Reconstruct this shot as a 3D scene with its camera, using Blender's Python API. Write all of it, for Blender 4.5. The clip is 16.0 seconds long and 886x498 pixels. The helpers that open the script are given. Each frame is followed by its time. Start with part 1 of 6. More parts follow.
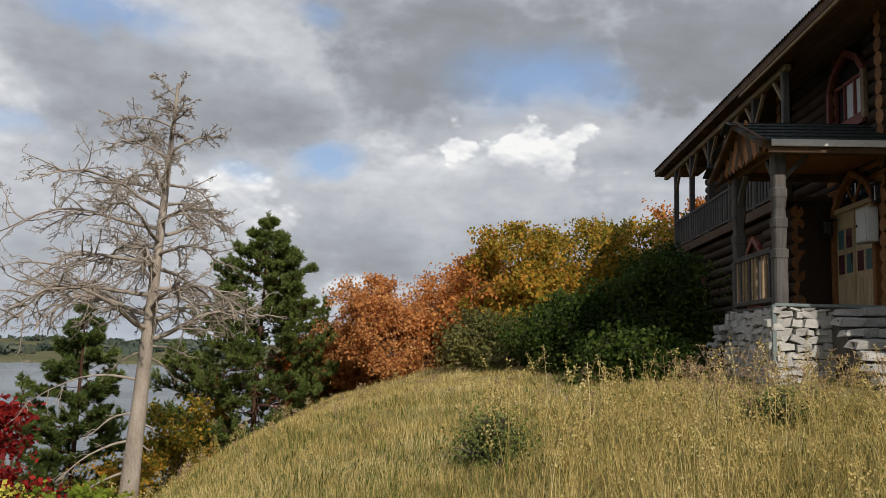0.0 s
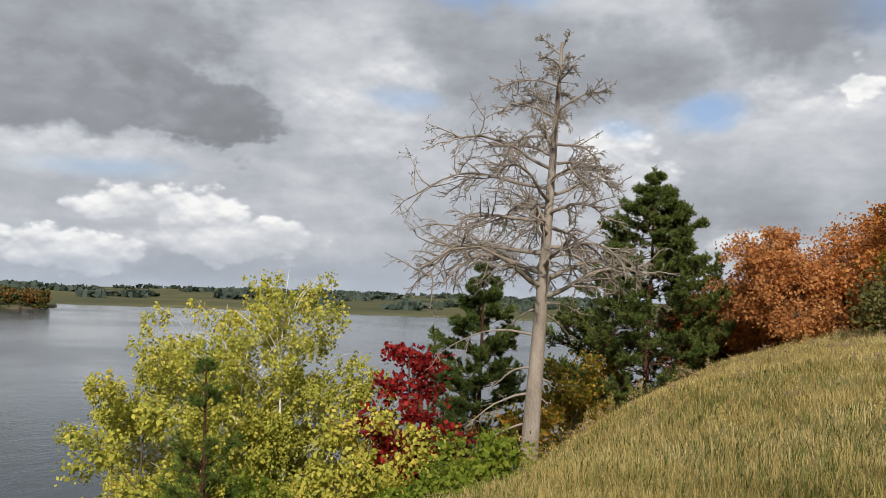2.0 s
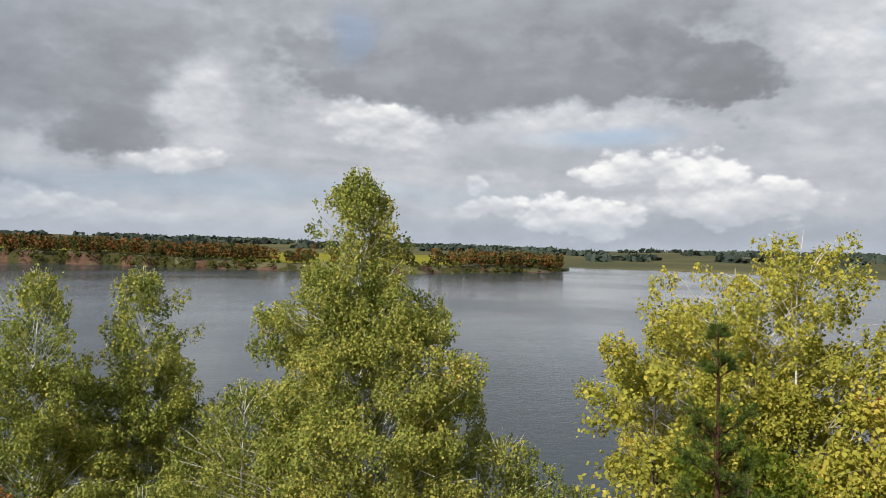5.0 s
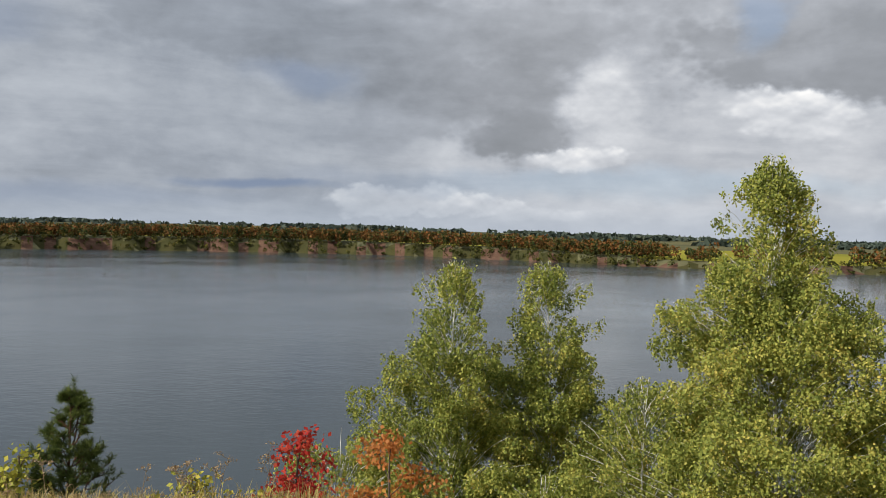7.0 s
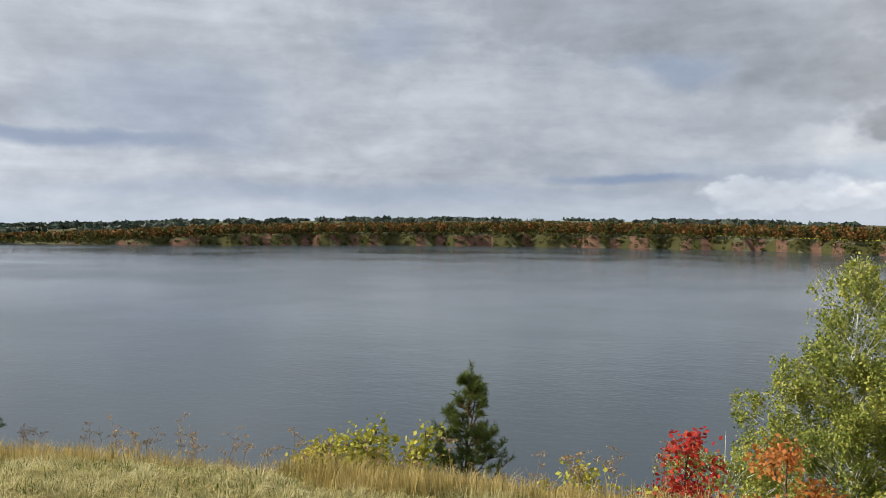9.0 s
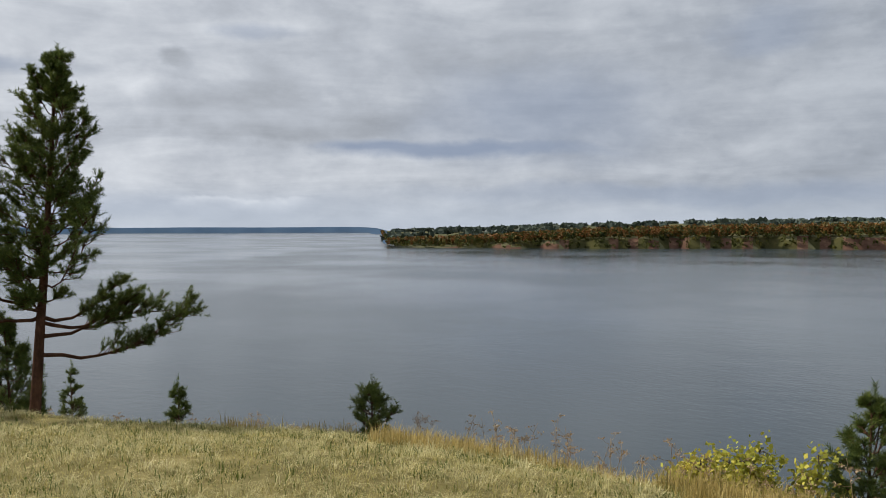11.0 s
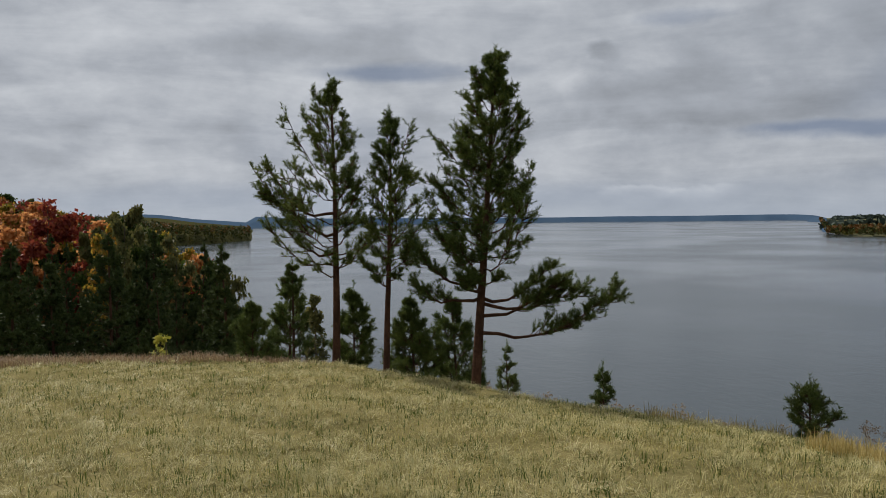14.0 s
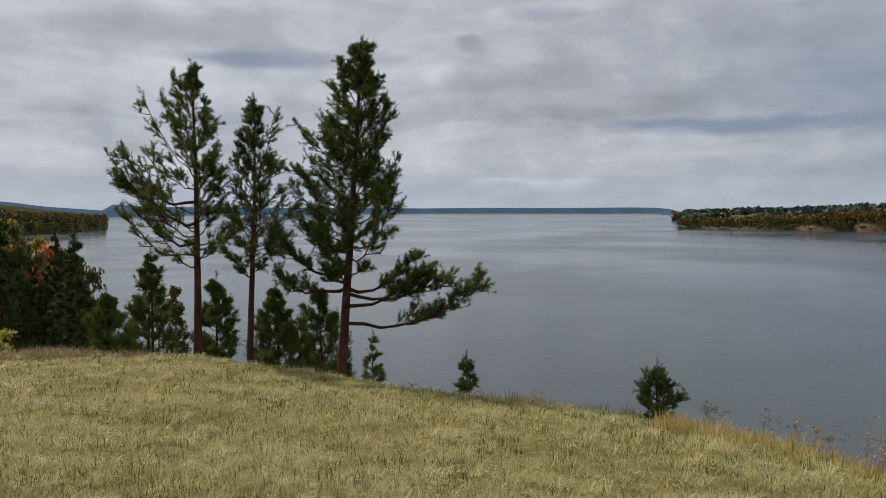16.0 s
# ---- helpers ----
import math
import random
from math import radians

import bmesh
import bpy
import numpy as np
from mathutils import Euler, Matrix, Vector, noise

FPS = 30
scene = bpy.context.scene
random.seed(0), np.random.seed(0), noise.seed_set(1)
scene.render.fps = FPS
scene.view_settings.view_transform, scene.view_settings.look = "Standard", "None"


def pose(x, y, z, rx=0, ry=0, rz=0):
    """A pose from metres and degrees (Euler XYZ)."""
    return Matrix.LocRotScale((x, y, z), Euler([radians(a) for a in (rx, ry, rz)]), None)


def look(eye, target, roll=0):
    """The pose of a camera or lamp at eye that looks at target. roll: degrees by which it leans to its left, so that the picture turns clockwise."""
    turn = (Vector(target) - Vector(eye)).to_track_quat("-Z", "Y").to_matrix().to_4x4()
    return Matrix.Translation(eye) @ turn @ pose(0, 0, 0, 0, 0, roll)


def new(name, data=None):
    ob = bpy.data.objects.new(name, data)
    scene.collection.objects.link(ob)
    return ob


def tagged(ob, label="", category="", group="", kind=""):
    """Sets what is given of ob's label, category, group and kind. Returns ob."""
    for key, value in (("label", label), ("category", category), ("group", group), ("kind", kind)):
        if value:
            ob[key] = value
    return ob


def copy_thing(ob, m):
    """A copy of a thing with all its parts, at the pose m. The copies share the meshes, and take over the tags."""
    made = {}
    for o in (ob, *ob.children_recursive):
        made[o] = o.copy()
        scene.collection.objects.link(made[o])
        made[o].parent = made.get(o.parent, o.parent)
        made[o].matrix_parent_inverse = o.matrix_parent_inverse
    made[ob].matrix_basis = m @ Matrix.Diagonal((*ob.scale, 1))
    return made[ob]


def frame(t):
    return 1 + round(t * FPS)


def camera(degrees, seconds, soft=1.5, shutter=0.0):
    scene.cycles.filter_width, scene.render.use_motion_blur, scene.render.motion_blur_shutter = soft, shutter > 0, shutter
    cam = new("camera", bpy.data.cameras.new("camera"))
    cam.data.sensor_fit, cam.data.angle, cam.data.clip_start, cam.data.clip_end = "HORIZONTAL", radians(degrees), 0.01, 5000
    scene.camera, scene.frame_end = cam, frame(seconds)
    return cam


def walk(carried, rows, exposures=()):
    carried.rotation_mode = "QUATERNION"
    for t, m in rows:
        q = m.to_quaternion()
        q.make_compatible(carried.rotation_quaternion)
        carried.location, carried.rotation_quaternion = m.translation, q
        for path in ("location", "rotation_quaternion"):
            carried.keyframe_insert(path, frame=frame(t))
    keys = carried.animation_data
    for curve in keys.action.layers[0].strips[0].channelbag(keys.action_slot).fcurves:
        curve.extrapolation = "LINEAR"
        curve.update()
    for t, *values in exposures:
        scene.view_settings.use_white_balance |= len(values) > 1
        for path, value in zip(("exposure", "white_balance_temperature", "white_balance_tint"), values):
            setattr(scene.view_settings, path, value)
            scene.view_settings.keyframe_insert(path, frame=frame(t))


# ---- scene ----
cam = camera(54.98, 16.0, soft=0.6)
# seconds, x, y, z, heading to the left of +y, pitch, lean to the left
ROWS = [
    (0, -0.000, 0.000, 1.600, 8.12, 6.49, 1.49),
    (0.5, -0.066, 0.105, 1.594, 13.48, 5.04, 1.38),
    (1, -0.121, 0.202, 1.585, 19.10, 4.22, 1.35),
    (1.5, -0.211, 0.333, 1.577, 26.02, 3.49, 1.50),
    (2, -0.319, 0.434, 1.571, 33.47, 2.98, 1.86),
    (2.5, -0.387, 0.492, 1.567, 39.49, 2.78, 1.93),
    (3, -0.419, 0.538, 1.564, 44.34, 2.35, 1.67),
    (3.2, -0.437, 0.538, 1.564, 46.21, 2.02, 1.87),
    (5.3, -0.685, 0.526, 1.569, 69.84, -0.39, 1.20),
    (5.5, -0.742, 0.528, 1.568, 72.43, -0.37, 1.30),
    (6, -0.948, 0.606, 1.560, 80.39, -0.32, 1.13),
    (6.5, -1.082, 0.630, 1.546, 87.02, -0.59, 1.08),
    (7, -1.194, 0.584, 1.520, 92.59, -1.09, 1.26),
    (7.5, -1.327, 0.521, 1.493, 100.27, -1.57, 1.10),
    (8, -1.430, 0.454, 1.478, 106.61, -1.79, 1.04),
    (8.5, -1.444, 0.387, 1.471, 111.27, -1.86, 0.94),
    (9, -1.378, 0.324, 1.463, 117.18, -1.75, 0.58),
    (9.2, -1.361, 0.290, 1.461, 119.86, -1.82, 0.87),
    (11.3, -1.472, 0.120, 1.463, 144.65, -1.58, -0.06),
    (11.5, -1.459, 0.112, 1.463, 146.69, -1.59, 0.07),
    (12, -1.476, 0.102, 1.458, 152.59, -1.63, -0.02),
    (12.5, -1.548, 0.024, 1.449, 158.82, -1.77, -0.29),
    (13, -1.571, -0.036, 1.437, 164.13, -1.96, -0.51),
    (13.5, -1.586, -0.068, 1.429, 167.70, -2.21, -0.66),
    (14, -1.563, -0.075, 1.427, 169.58, -2.21, -0.69),
    (14.5, -1.598, -0.075, 1.434, 170.47, -2.43, -0.83),
    (15, -1.585, -0.028, 1.437, 169.91, -2.56, -0.50),
    (15.5, -1.606, -0.008, 1.437, 165.78, -2.76, -0.38),
    (16, -1.598, 0.010, 1.430, 160.76, -2.91, -0.12),
]


def eye_pose(x, y, z, yaw, pitch, lean):
    a, b = radians(yaw), radians(pitch)
    ahead = Vector((-math.sin(a) * math.cos(b), math.cos(a) * math.cos(b), math.sin(b)))
    eye = Vector((x, y, z))
    return look(eye, eye + ahead, lean)


walk(cam, [(r[0], eye_pose(*r[1:])) for r in ROWS], exposures=[(0.0, 0.0), (6.0, 0.05), (7.5, 0.14), (9.0, 0.34), (11.5, 0.12), (13.0, -0.08), (14.0, -0.20), (15.0, -0.20), (16.0, -0.06)])

# ---- sun and sky ----
SUN_AZ, SUN_EL = 211.0, 33.0          # degrees left of +y, above the horizon
SUN_DIR = Vector((-math.sin(radians(SUN_AZ)) * math.cos(radians(SUN_EL)),
                  math.cos(radians(SUN_AZ)) * math.cos(radians(SUN_EL)), math.sin(radians(SUN_EL))))
sun_data = bpy.data.lights.new("sun", "SUN")
sun_data.energy, sun_data.angle, sun_data.color = 4.3, radians(0.6), (1.0, 0.93, 0.82)
sun = new("sun", sun_data)
sun.matrix_world = look((0, 0, 60), Vector((0, 0, 60)) - SUN_DIR)
scene.view_settings.exposure = 0.0


class Nodes:
    """Short hand for wiring node trees."""

    def __init__(self, tree):
        self.t = tree
        self.t.nodes.clear()

    def add(self, kind, **sets):
        n = self.t.nodes.new("ShaderNode" + kind)
        for k, v in sets.items():
            self.put(n.inputs[k.replace("_", " ")], v)
        return n

    def put(self, socket, v):
        if isinstance(v, bpy.types.NodeSocket):
            self.t.links.new(v, socket)
        else:
            socket.default_value = v

    def math(self, op, a, b=0.0, c=0.0, clamp=False):
        n = self.t.nodes.new("ShaderNodeMath")
        n.operation, n.use_clamp = op, clamp
        for s, v in zip(n.inputs, (a, b, c)):
            self.put(s, v)
        return n.outputs[0]

    def mix(self, f, a, b, blend="MIX"):
        n = self.t.nodes.new("ShaderNodeMix")
        n.data_type, n.blend_type = "RGBA", blend
        self.put(n.inputs[0], f)
        self.put(n.inputs[6], a if isinstance(a, bpy.types.NodeSocket) else (*a, 1))
        self.put(n.inputs[7], b if isinstance(b, bpy.types.NodeSocket) else (*b, 1))
        return n.outputs[2]

    def noise(self, vec, scale, detail=4.0, rough=0.55, dist=0.0):
        n = self.add("TexNoise", Scale=scale, Detail=detail, Roughness=rough, Distortion=dist)
        if vec is not None:
            self.put(n.inputs["Vector"], vec)
        return n.outputs["Fac"]

    def step(self, v, lo, hi):
        n = self.t.nodes.new("ShaderNodeMapRange")
        n.interpolation_type = "SMOOTHSTEP"
        for s, x in zip(n.inputs, (v, lo, hi, 0.0, 1.0)):
            self.put(s, x)
        return n.outputs[0]

    def ramp(self, f, stops):
        n = self.t.nodes.new("ShaderNodeValToRGB")
        e = n.color_ramp.elements
        while len(e) < len(stops):
            e.new(0.5)
        for x, (p, col) in zip(e, stops):
            x.position, x.color = p, (*col, 1)
        self.put(n.inputs[0], f)
        return n.outputs[0]


world = bpy.data.worlds.new("sky")
scene.world = world
world.use_nodes = True
N = Nodes(world.node_tree)
sky = N.add("TexSky")
sky.sky_type, sky.sun_disc = "NISHITA", False
sky.sun_elevation, sky.sun_rotation, sky.dust_density = radians(SUN_EL), radians(-SUN_AZ), 1.5
way = N.add("TexCoord").outputs["Generated"]
sep = N.add("SeparateXYZ", Vector=way)
dx, dy, dz = sep.outputs


def sky_point(tall, lift=0.0):
    return N.add("CombineXYZ", X=dx, Y=dy, Z=N.math("MULTIPLY", N.math("ADD", dz, lift), tall)).outputs[0]


# compass bearing and height over the horizon, in degrees, drawn out by noise into cloud edges
fore = N.math("ADD", N.math("MULTIPLY", dx, -0.9848), N.math("MULTIPLY", dy, -0.1736))
left = N.math("ADD", N.math("MULTIPLY", dx, 0.1736), N.math("MULTIPLY", dy, -0.9848))
bearing = N.math("ADD", 100.0, N.math("MULTIPLY", N.math("ARCTAN2", left, fore), 57.2958))
height_deg = N.math("MULTIPLY", N.math("ARCSINE", dz), 57.2958)


def puffs(scale, lift=0.0):
    v = N.add("TexVoronoi", Vector=sky_point(1.5, lift), Scale=scale)
    v.feature = "SMOOTH_F1"
    v.inputs["Smoothness"].default_value = 0.3
    return N.math("SUBTRACT", 0.45, v.outputs["Distance"])


def centred(v, amount):
    return N.math("MULTIPLY", N.math("SUBTRACT", v, 0.5), amount)


broad = N.noise(sky_point(1.5), 7.0, 9.0, 0.58, 0.2)
other = N.noise(sky_point(1.5, 3.7), 7.0, 9.0, 0.58, 0.2)
wisps = N.noise(sky_point(6.0), 4.0, 8.0, 0.6, 0.5)
grain = N.noise(sky_point(1.6), 30.0, 8.0, 0.62)
soft_form = N.noise(sky_point(2.0, 1.3), 13.0, 6.0, 0.5, 0.3)
billow = N.math("ADD", N.math("MULTIPLY", puffs(20.0), 0.70), N.math("ADD", N.math("MULTIPLY", puffs(52.0), 0.36), N.math("MULTIPLY", puffs(120.0), 0.16)))
billow_up = N.math("ADD", N.math("MULTIPLY", puffs(20.0, 0.012), 0.70), N.math("ADD", N.math("MULTIPLY", puffs(52.0, 0.008), 0.36), N.math("MULTIPLY", puffs(120.0, 0.004), 0.16)))
form = N.math("SUBTRACT", billow, billow_up)
off_b, off_h = centred(broad, 9.0), centred(other, 5.0)
drawn_b = N.math("ADD", bearing, off_b)


def bank_group(name, names):
    """An empty node group with these number inputs and one output, and its wiring helper."""
    tree = bpy.data.node_groups.new(name, "ShaderNodeTree")
    g = Nodes(tree)
    for k in names:
        tree.interface.new_socket(k, in_out="INPUT", socket_type="NodeSocketFloat")
    tree.interface.new_socket("Out", in_out="OUTPUT", socket_type="NodeSocketFloat")
    ins = tree.nodes.new("NodeGroupInput").outputs
    return tree, g, [ins[k] for k in names], tree.nodes.new("NodeGroupOutput").inputs[0]


CLOUD, g, (g_tone, g_b, g_h, g_db, g_dh, g_bil, g_b0, g_h0, g_w, g_hi, g_top, g_low, g_soft), g_out = bank_group(
    "cloud_bank", ("Tone", "Bearing", "Height", "DrawB", "DrawH", "Billow", "At", "Up", "Wide", "High", "Bright", "Dull", "Soft"))
big = g.math("MINIMUM", 1.0, g.math("DIVIDE", g_hi, 2.2))
v_ = g.math("DIVIDE", g.math("SUBTRACT", g.math("ADD", g_h, g.math("MULTIPLY", g_dh, g.math("MULTIPLY_ADD", big, 0.45, 0.55))), g_h0), g_hi)
u_ = g.math("DIVIDE", g.math("SUBTRACT", g.math("ADD", g_b, g.math("MULTIPLY", g_db, g.math("MULTIPLY_ADD", big, 0.55, 0.45))), g_b0), g_w)
d_ = g.math("SQRT", g.math("ADD", g.math("MULTIPLY", u_, u_), g.math("MULTIPLY", v_, v_)))
d_ = g.math("SUBTRACT", d_, g.math("MULTIPLY", g_bil, g.math("SUBTRACT", 1.2, g_soft)))
on_ = g.math("SUBTRACT", 1.0, g.step(d_, g.math("SUBTRACT", 1.0, g_soft), g.math("MULTIPLY_ADD", g_soft, 0.8, 1.0)))
own_ = g.math("ADD", g.math("MULTIPLY", g.step(v_, -0.7, 1.0), g.math("SUBTRACT", g.math("MULTIPLY", g_top, 0.93), g_low)), g_low)
g.put(g_out, g.math("ADD", g_tone, g.math("MULTIPLY", on_, g.math("SUBTRACT", own_, g_tone))))

GAP, g, (g_most, g_b, g_h, g_dh, g_b0, g_h0, g_w, g_hi, g_much), g_out = bank_group(
    "cloud_gap", ("Most", "DrawnB", "Height", "DrawH", "At", "Up", "Wide", "High", "Amount"))
u_ = g.math("DIVIDE", g.math("SUBTRACT", g_b, g_b0), g_w)
v_ = g.math("DIVIDE", g.math("SUBTRACT", g.math("ADD", g_h, g.math("MULTIPLY", g_dh, g.math("MINIMUM", 1.0, g.math("DIVIDE", g_hi, 1.6)))), g_h0), g_hi)
d_ = g.math("SQRT", g.math("ADD", g.math("MULTIPLY", u_, u_), g.math("MULTIPLY", v_, v_)))
g.put(g_out, g.math("MAXIMUM", g_most, g.math("MULTIPLY", g.math("SUBTRACT", 1.0, g.step(d_, 0.25, 1.35)), g_much)))


def lay(tree, values):
    n_ = N.t.nodes.new("ShaderNodeGroup")
    n_.node_tree = tree
    for s_, v in zip(n_.inputs, values):
        N.put(s_, v)
    return n_.outputs[0]


NORTH_HIGH = [
    (26, 12, 13, 4.5, 0.74, 0.62, 0.8), (14, 13, 6, 3, 0.7, 0.6, 0.7),
    (26.6, 14.7, 13.1, 3.5, 0.5, 0.36, 0.5), (20.2, 18.2, 5, 4.6, 0.72, 0.6, 0.6), (26.9, 19.9, 6.5, 1.5, 0.72, 0.65, 0.6), (14.2, 21.5, 4.2, 2.7, 0.45, 0.38, 0.5),
    (6.3, 20.4, 10.4, 3.5, 0.3, 0.2, 0.45), (-9.7, 19.8, 11.2, 4.6, 0.3, 0.22, 0.4), (10.9, 17.3, 5, 2.3, 0.3, 0.24, 0.5), (7.6, 9.2, 11.2, 5, 0.8, 0.52, 0.22),
    (6.9, 13.7, 1.4, 1.1, 1.05, 0.9, 0.18),
]
NORTH_LOW = [
    (3.3, 13.3, 2.3, 1.5, 1.05, 0.85, 0.18), (-0.1, 12.9, 1.6, 1.7, 1, 0.8, 0.2), (2.6, 10.8, 4.2, 1.3, 0.6, 0.5, 0.6), (13.2, 6, 5.4, 2.7, 0.5, 0.36, 0.5),
    (21.9, 8.9, 2.9, 1.9, 1, 0.7, 0.25), (19.7, 7.6, 2.3, 1.5, 0.9, 0.62, 0.3), (29.9, 2.5, 10, 1.9, 0.62, 0.5, 0.6), (14.7, 3.9, 1.9, 0.7, 0.85, 0.7, 0.4),
    (2.5, 5.5, 6.5, 2.7, 0.5, 0.45, 0.6),
]
EAST_HIGH = [
    (58, 15.6, 12.7, 3.1, 0.36, 0.3, 0.5), (59.5, 12.3, 16.5, 3.8, 0.24, 0.16, 0.28), (50.5, 11.3, 6.5, 2.3, 0.19, 0.13, 0.22), (39.2, 13, 5, 4.2, 0.85, 0.68, 0.5),
    (42.4, 16.1, 4.6, 2.3, 0.72, 0.6, 0.5), (31.7, 17.4, 6.5, 2.3, 0.46, 0.38, 0.5), (22.5, 15.1, 8.5, 2.7, 0.42, 0.32, 0.5),
]
EAST_LOW = [
    (50.1, 1.3, 20, 1.1, 0.5, 0.42, 0.5), (49.7, 4.1, 4, 2.2, 1.05, 0.72, 0.2), (46.1, 3, 5, 1.6, 0.95, 0.66, 0.2), (56.3, 2.1, 4.6, 1.4, 0.78, 0.58, 0.35),
    (62.8, 4.2, 2.5, 0.8, 0.74, 0.58, 0.4), (54.3, 4.9, 2.1, 1, 0.92, 0.7, 0.25), (59.9, 5.9, 5.4, 1.2, 0.6, 0.5, 0.6),
]
WEST_HIGH = [
    (102.5, 12.8, 10.8, 2.5, 0.46, 0.38, 0.4), (87.6, 12.9, 11.5, 3.3, 0.44, 0.36, 0.4), (86.8, 9, 7.9, 3.8, 0.38, 0.27, 0.3), (87.5, 6.7, 2.9, 1.6, 0.27, 0.22, 0.3),
    (67.1, 15.1, 15.4, 2.3, 0.46, 0.38, 0.5), (65.2, 11.2, 15, 2.9, 0.38, 0.26, 0.28), (97.3, 8.4, 7.7, 2.3, 0.5, 0.44, 0.5), (81.5, 8.7, 3.5, 3.5, 0.78, 0.66, 0.5),
    (70.9, 8.1, 4.6, 1.5, 0.88, 0.72, 0.3), (58.3, 8, 7.3, 1.5, 0.78, 0.62, 0.4),
]
WEST_LOW = [
    (83.7, 5, 3.3, 0.9, 0.88, 0.72, 0.3), (102.3, 3.9, 6.9, 1.2, 0.66, 0.6, 0.6), (96.5, 2.1, 3.3, 1.2, 0.98, 0.72, 0.2), (93.3, 1.9, 2.7, 0.8, 0.9, 0.72, 0.22),
    (88.5, 1.9, 1.1, 0.6, 0.92, 0.7, 0.25), (86.6, 1.3, 3.5, 0.5, 0.75, 0.62, 0.4), (64, 3.9, 1.2, 0.7, 0.92, 0.7, 0.25), (62.9, 2.6, 3.3, 0.8, 0.9, 0.66, 0.25),
    (56.6, 2, 3.7, 1.4, 1.05, 0.72, 0.2), (53.8, 5, 2.9, 1.4, 1, 0.7, 0.22),
]
SOUTH_HIGH = [
    (136.4, 11.6, 12.3, 3.1, 0.7, 0.64, 0.8), (133.3, 8, 12.3, 1.9, 0.75, 0.68, 0.8), (125.7, 12.9, 5, 1, 0.52, 0.46, 0.5), (102.7, 12.5, 13.1, 2.1, 0.5, 0.42, 0.4),
    (92.3, 9.6, 6.2, 2.3, 0.42, 0.34, 0.4), (109.1, 7.3, 11.5, 1.5, 0.66, 0.6, 0.7), (95, 2.4, 4, 1, 0.84, 0.7, 0.3), (91.8, 1.9, 3.8, 0.7, 0.9, 0.72, 0.3),
    (140, 11.7, 16.2, 2.7, 0.5, 0.44, 0.9), (138.3, 7.8, 11.5, 1.5, 0.56, 0.5, 0.8), (176.4, 11.9, 15.4, 2.3, 0.66, 0.6, 0.8),
]
SOUTH_LOW = [
    (150.7, 6.4, 10, 1, 0.4, 0.36, 0.7), (-170.9, 11.2, 11.5, 2.3, 0.84, 0.72, 0.7), (-166.8, 6.9, 6.2, 0.8, 0.88, 0.74, 0.5), (176.7, 11.6, 7.7, 1.4, 0.52, 0.46, 0.6),
    (161.7, 11.4, 8.5, 1.5, 0.62, 0.56, 0.7), (152.8, 7.5, 10.4, 1.2, 0.44, 0.4, 0.7), (159, 10.1, 1.3, 0.5, 0.42, 0.4, 0.6), (154.5, 1.2, 6.2, 0.8, 0.78, 0.54, 0.28),
    (-172.3, 1.2, 8.1, 0.9, 0.76, 0.6, 0.3), (-164, 4.9, 2.5, 1.2, 0.82, 0.6, 0.3), (163.2, 1, 3.7, 0.8, 0.7, 0.55, 0.4),
]
GAPS = [
    (30.7, 19.7, 4.6, 1.5, 0.9), (17.3, 21.6, 1.9, 1, 0.6), (1.6, 18.2, 5.8, 2.5, 0.9), (15.7, 11.1, 1.8, 0.8, 0.7),
    (21.7, 10.8, 1.9, 0.8, 0.5), (-2.3, 16.7, 2.7, 1.5, 0.6), (16, 11.7, 2.9, 1.4, 0.9), (36.9, 12.8, 2.7, 0.8, 0.5),
    (55.4, 7.3, 4.6, 0.8, 0.5), (102.1, 9.8, 4.2, 1.3, 0.6), (72.9, 13.9, 1.7, 2.1, 0.35), (104.9, 3, 6.5, 0.4, 0.9),
    (83.7, 3.3, 23.1, 1, 0.45),
]
STREAKS = [
    (141, 5, 8.8, 0.7, 0.8), (120.5, 12.4, 3.8, 1.7, 0.4), (124.2, 2, 20, 0.8, 0.45), (138.3, 5, 10.4, 0.8, 0.7),
    (154.4, 12.4, 2.3, 0.6, 0.4), (135, 6.9, 9.2, 3.5, 0.45), (172.2, 9.4, 6.5, 0.6, 0.7), (144.6, 5.2, 5.8, 0.5, 0.8),
    (176, 5.1, 6.2, 2.3, 0.22), (173.1, 1.3, 26.9, 1, 0.35),
]
tone = N.math("ADD", 0.56, N.math("ADD", centred(broad, 0.40), centred(wisps, 0.16)))
blueness = 0.0
for row in GAPS + STREAKS:
    blueness = lay(GAP, (blueness, drawn_b, height_deg, off_h, *row))
for row in NORTH_HIGH + NORTH_LOW + EAST_HIGH + EAST_LOW + WEST_HIGH + WEST_LOW + SOUTH_HIGH + SOUTH_LOW:
    tone = lay(CLOUD, (tone, bearing, height_deg, off_b, off_h, billow, *row))
plain = N.step(bearing, 84.0, 104.0)
sunny = N.step(bearing, 102.0, 176.0)
shape = N.math("MULTIPLY", form, N.math("MULTIPLY", N.step(tone, 0.5, 0.9), N.math("SUBTRACT", 0.48, N.math("MULTIPLY", plain, 0.25))))
tone = N.math("ADD", N.math("ADD", tone, shape), N.math("ADD", centred(grain, 0.16), N.math("ADD", N.math("MULTIPLY", N.math("SUBTRACT", wisps, 0.5), N.math("MULTIPLY_ADD", plain, 0.16, 0.20)), centred(soft_form, 0.38))))
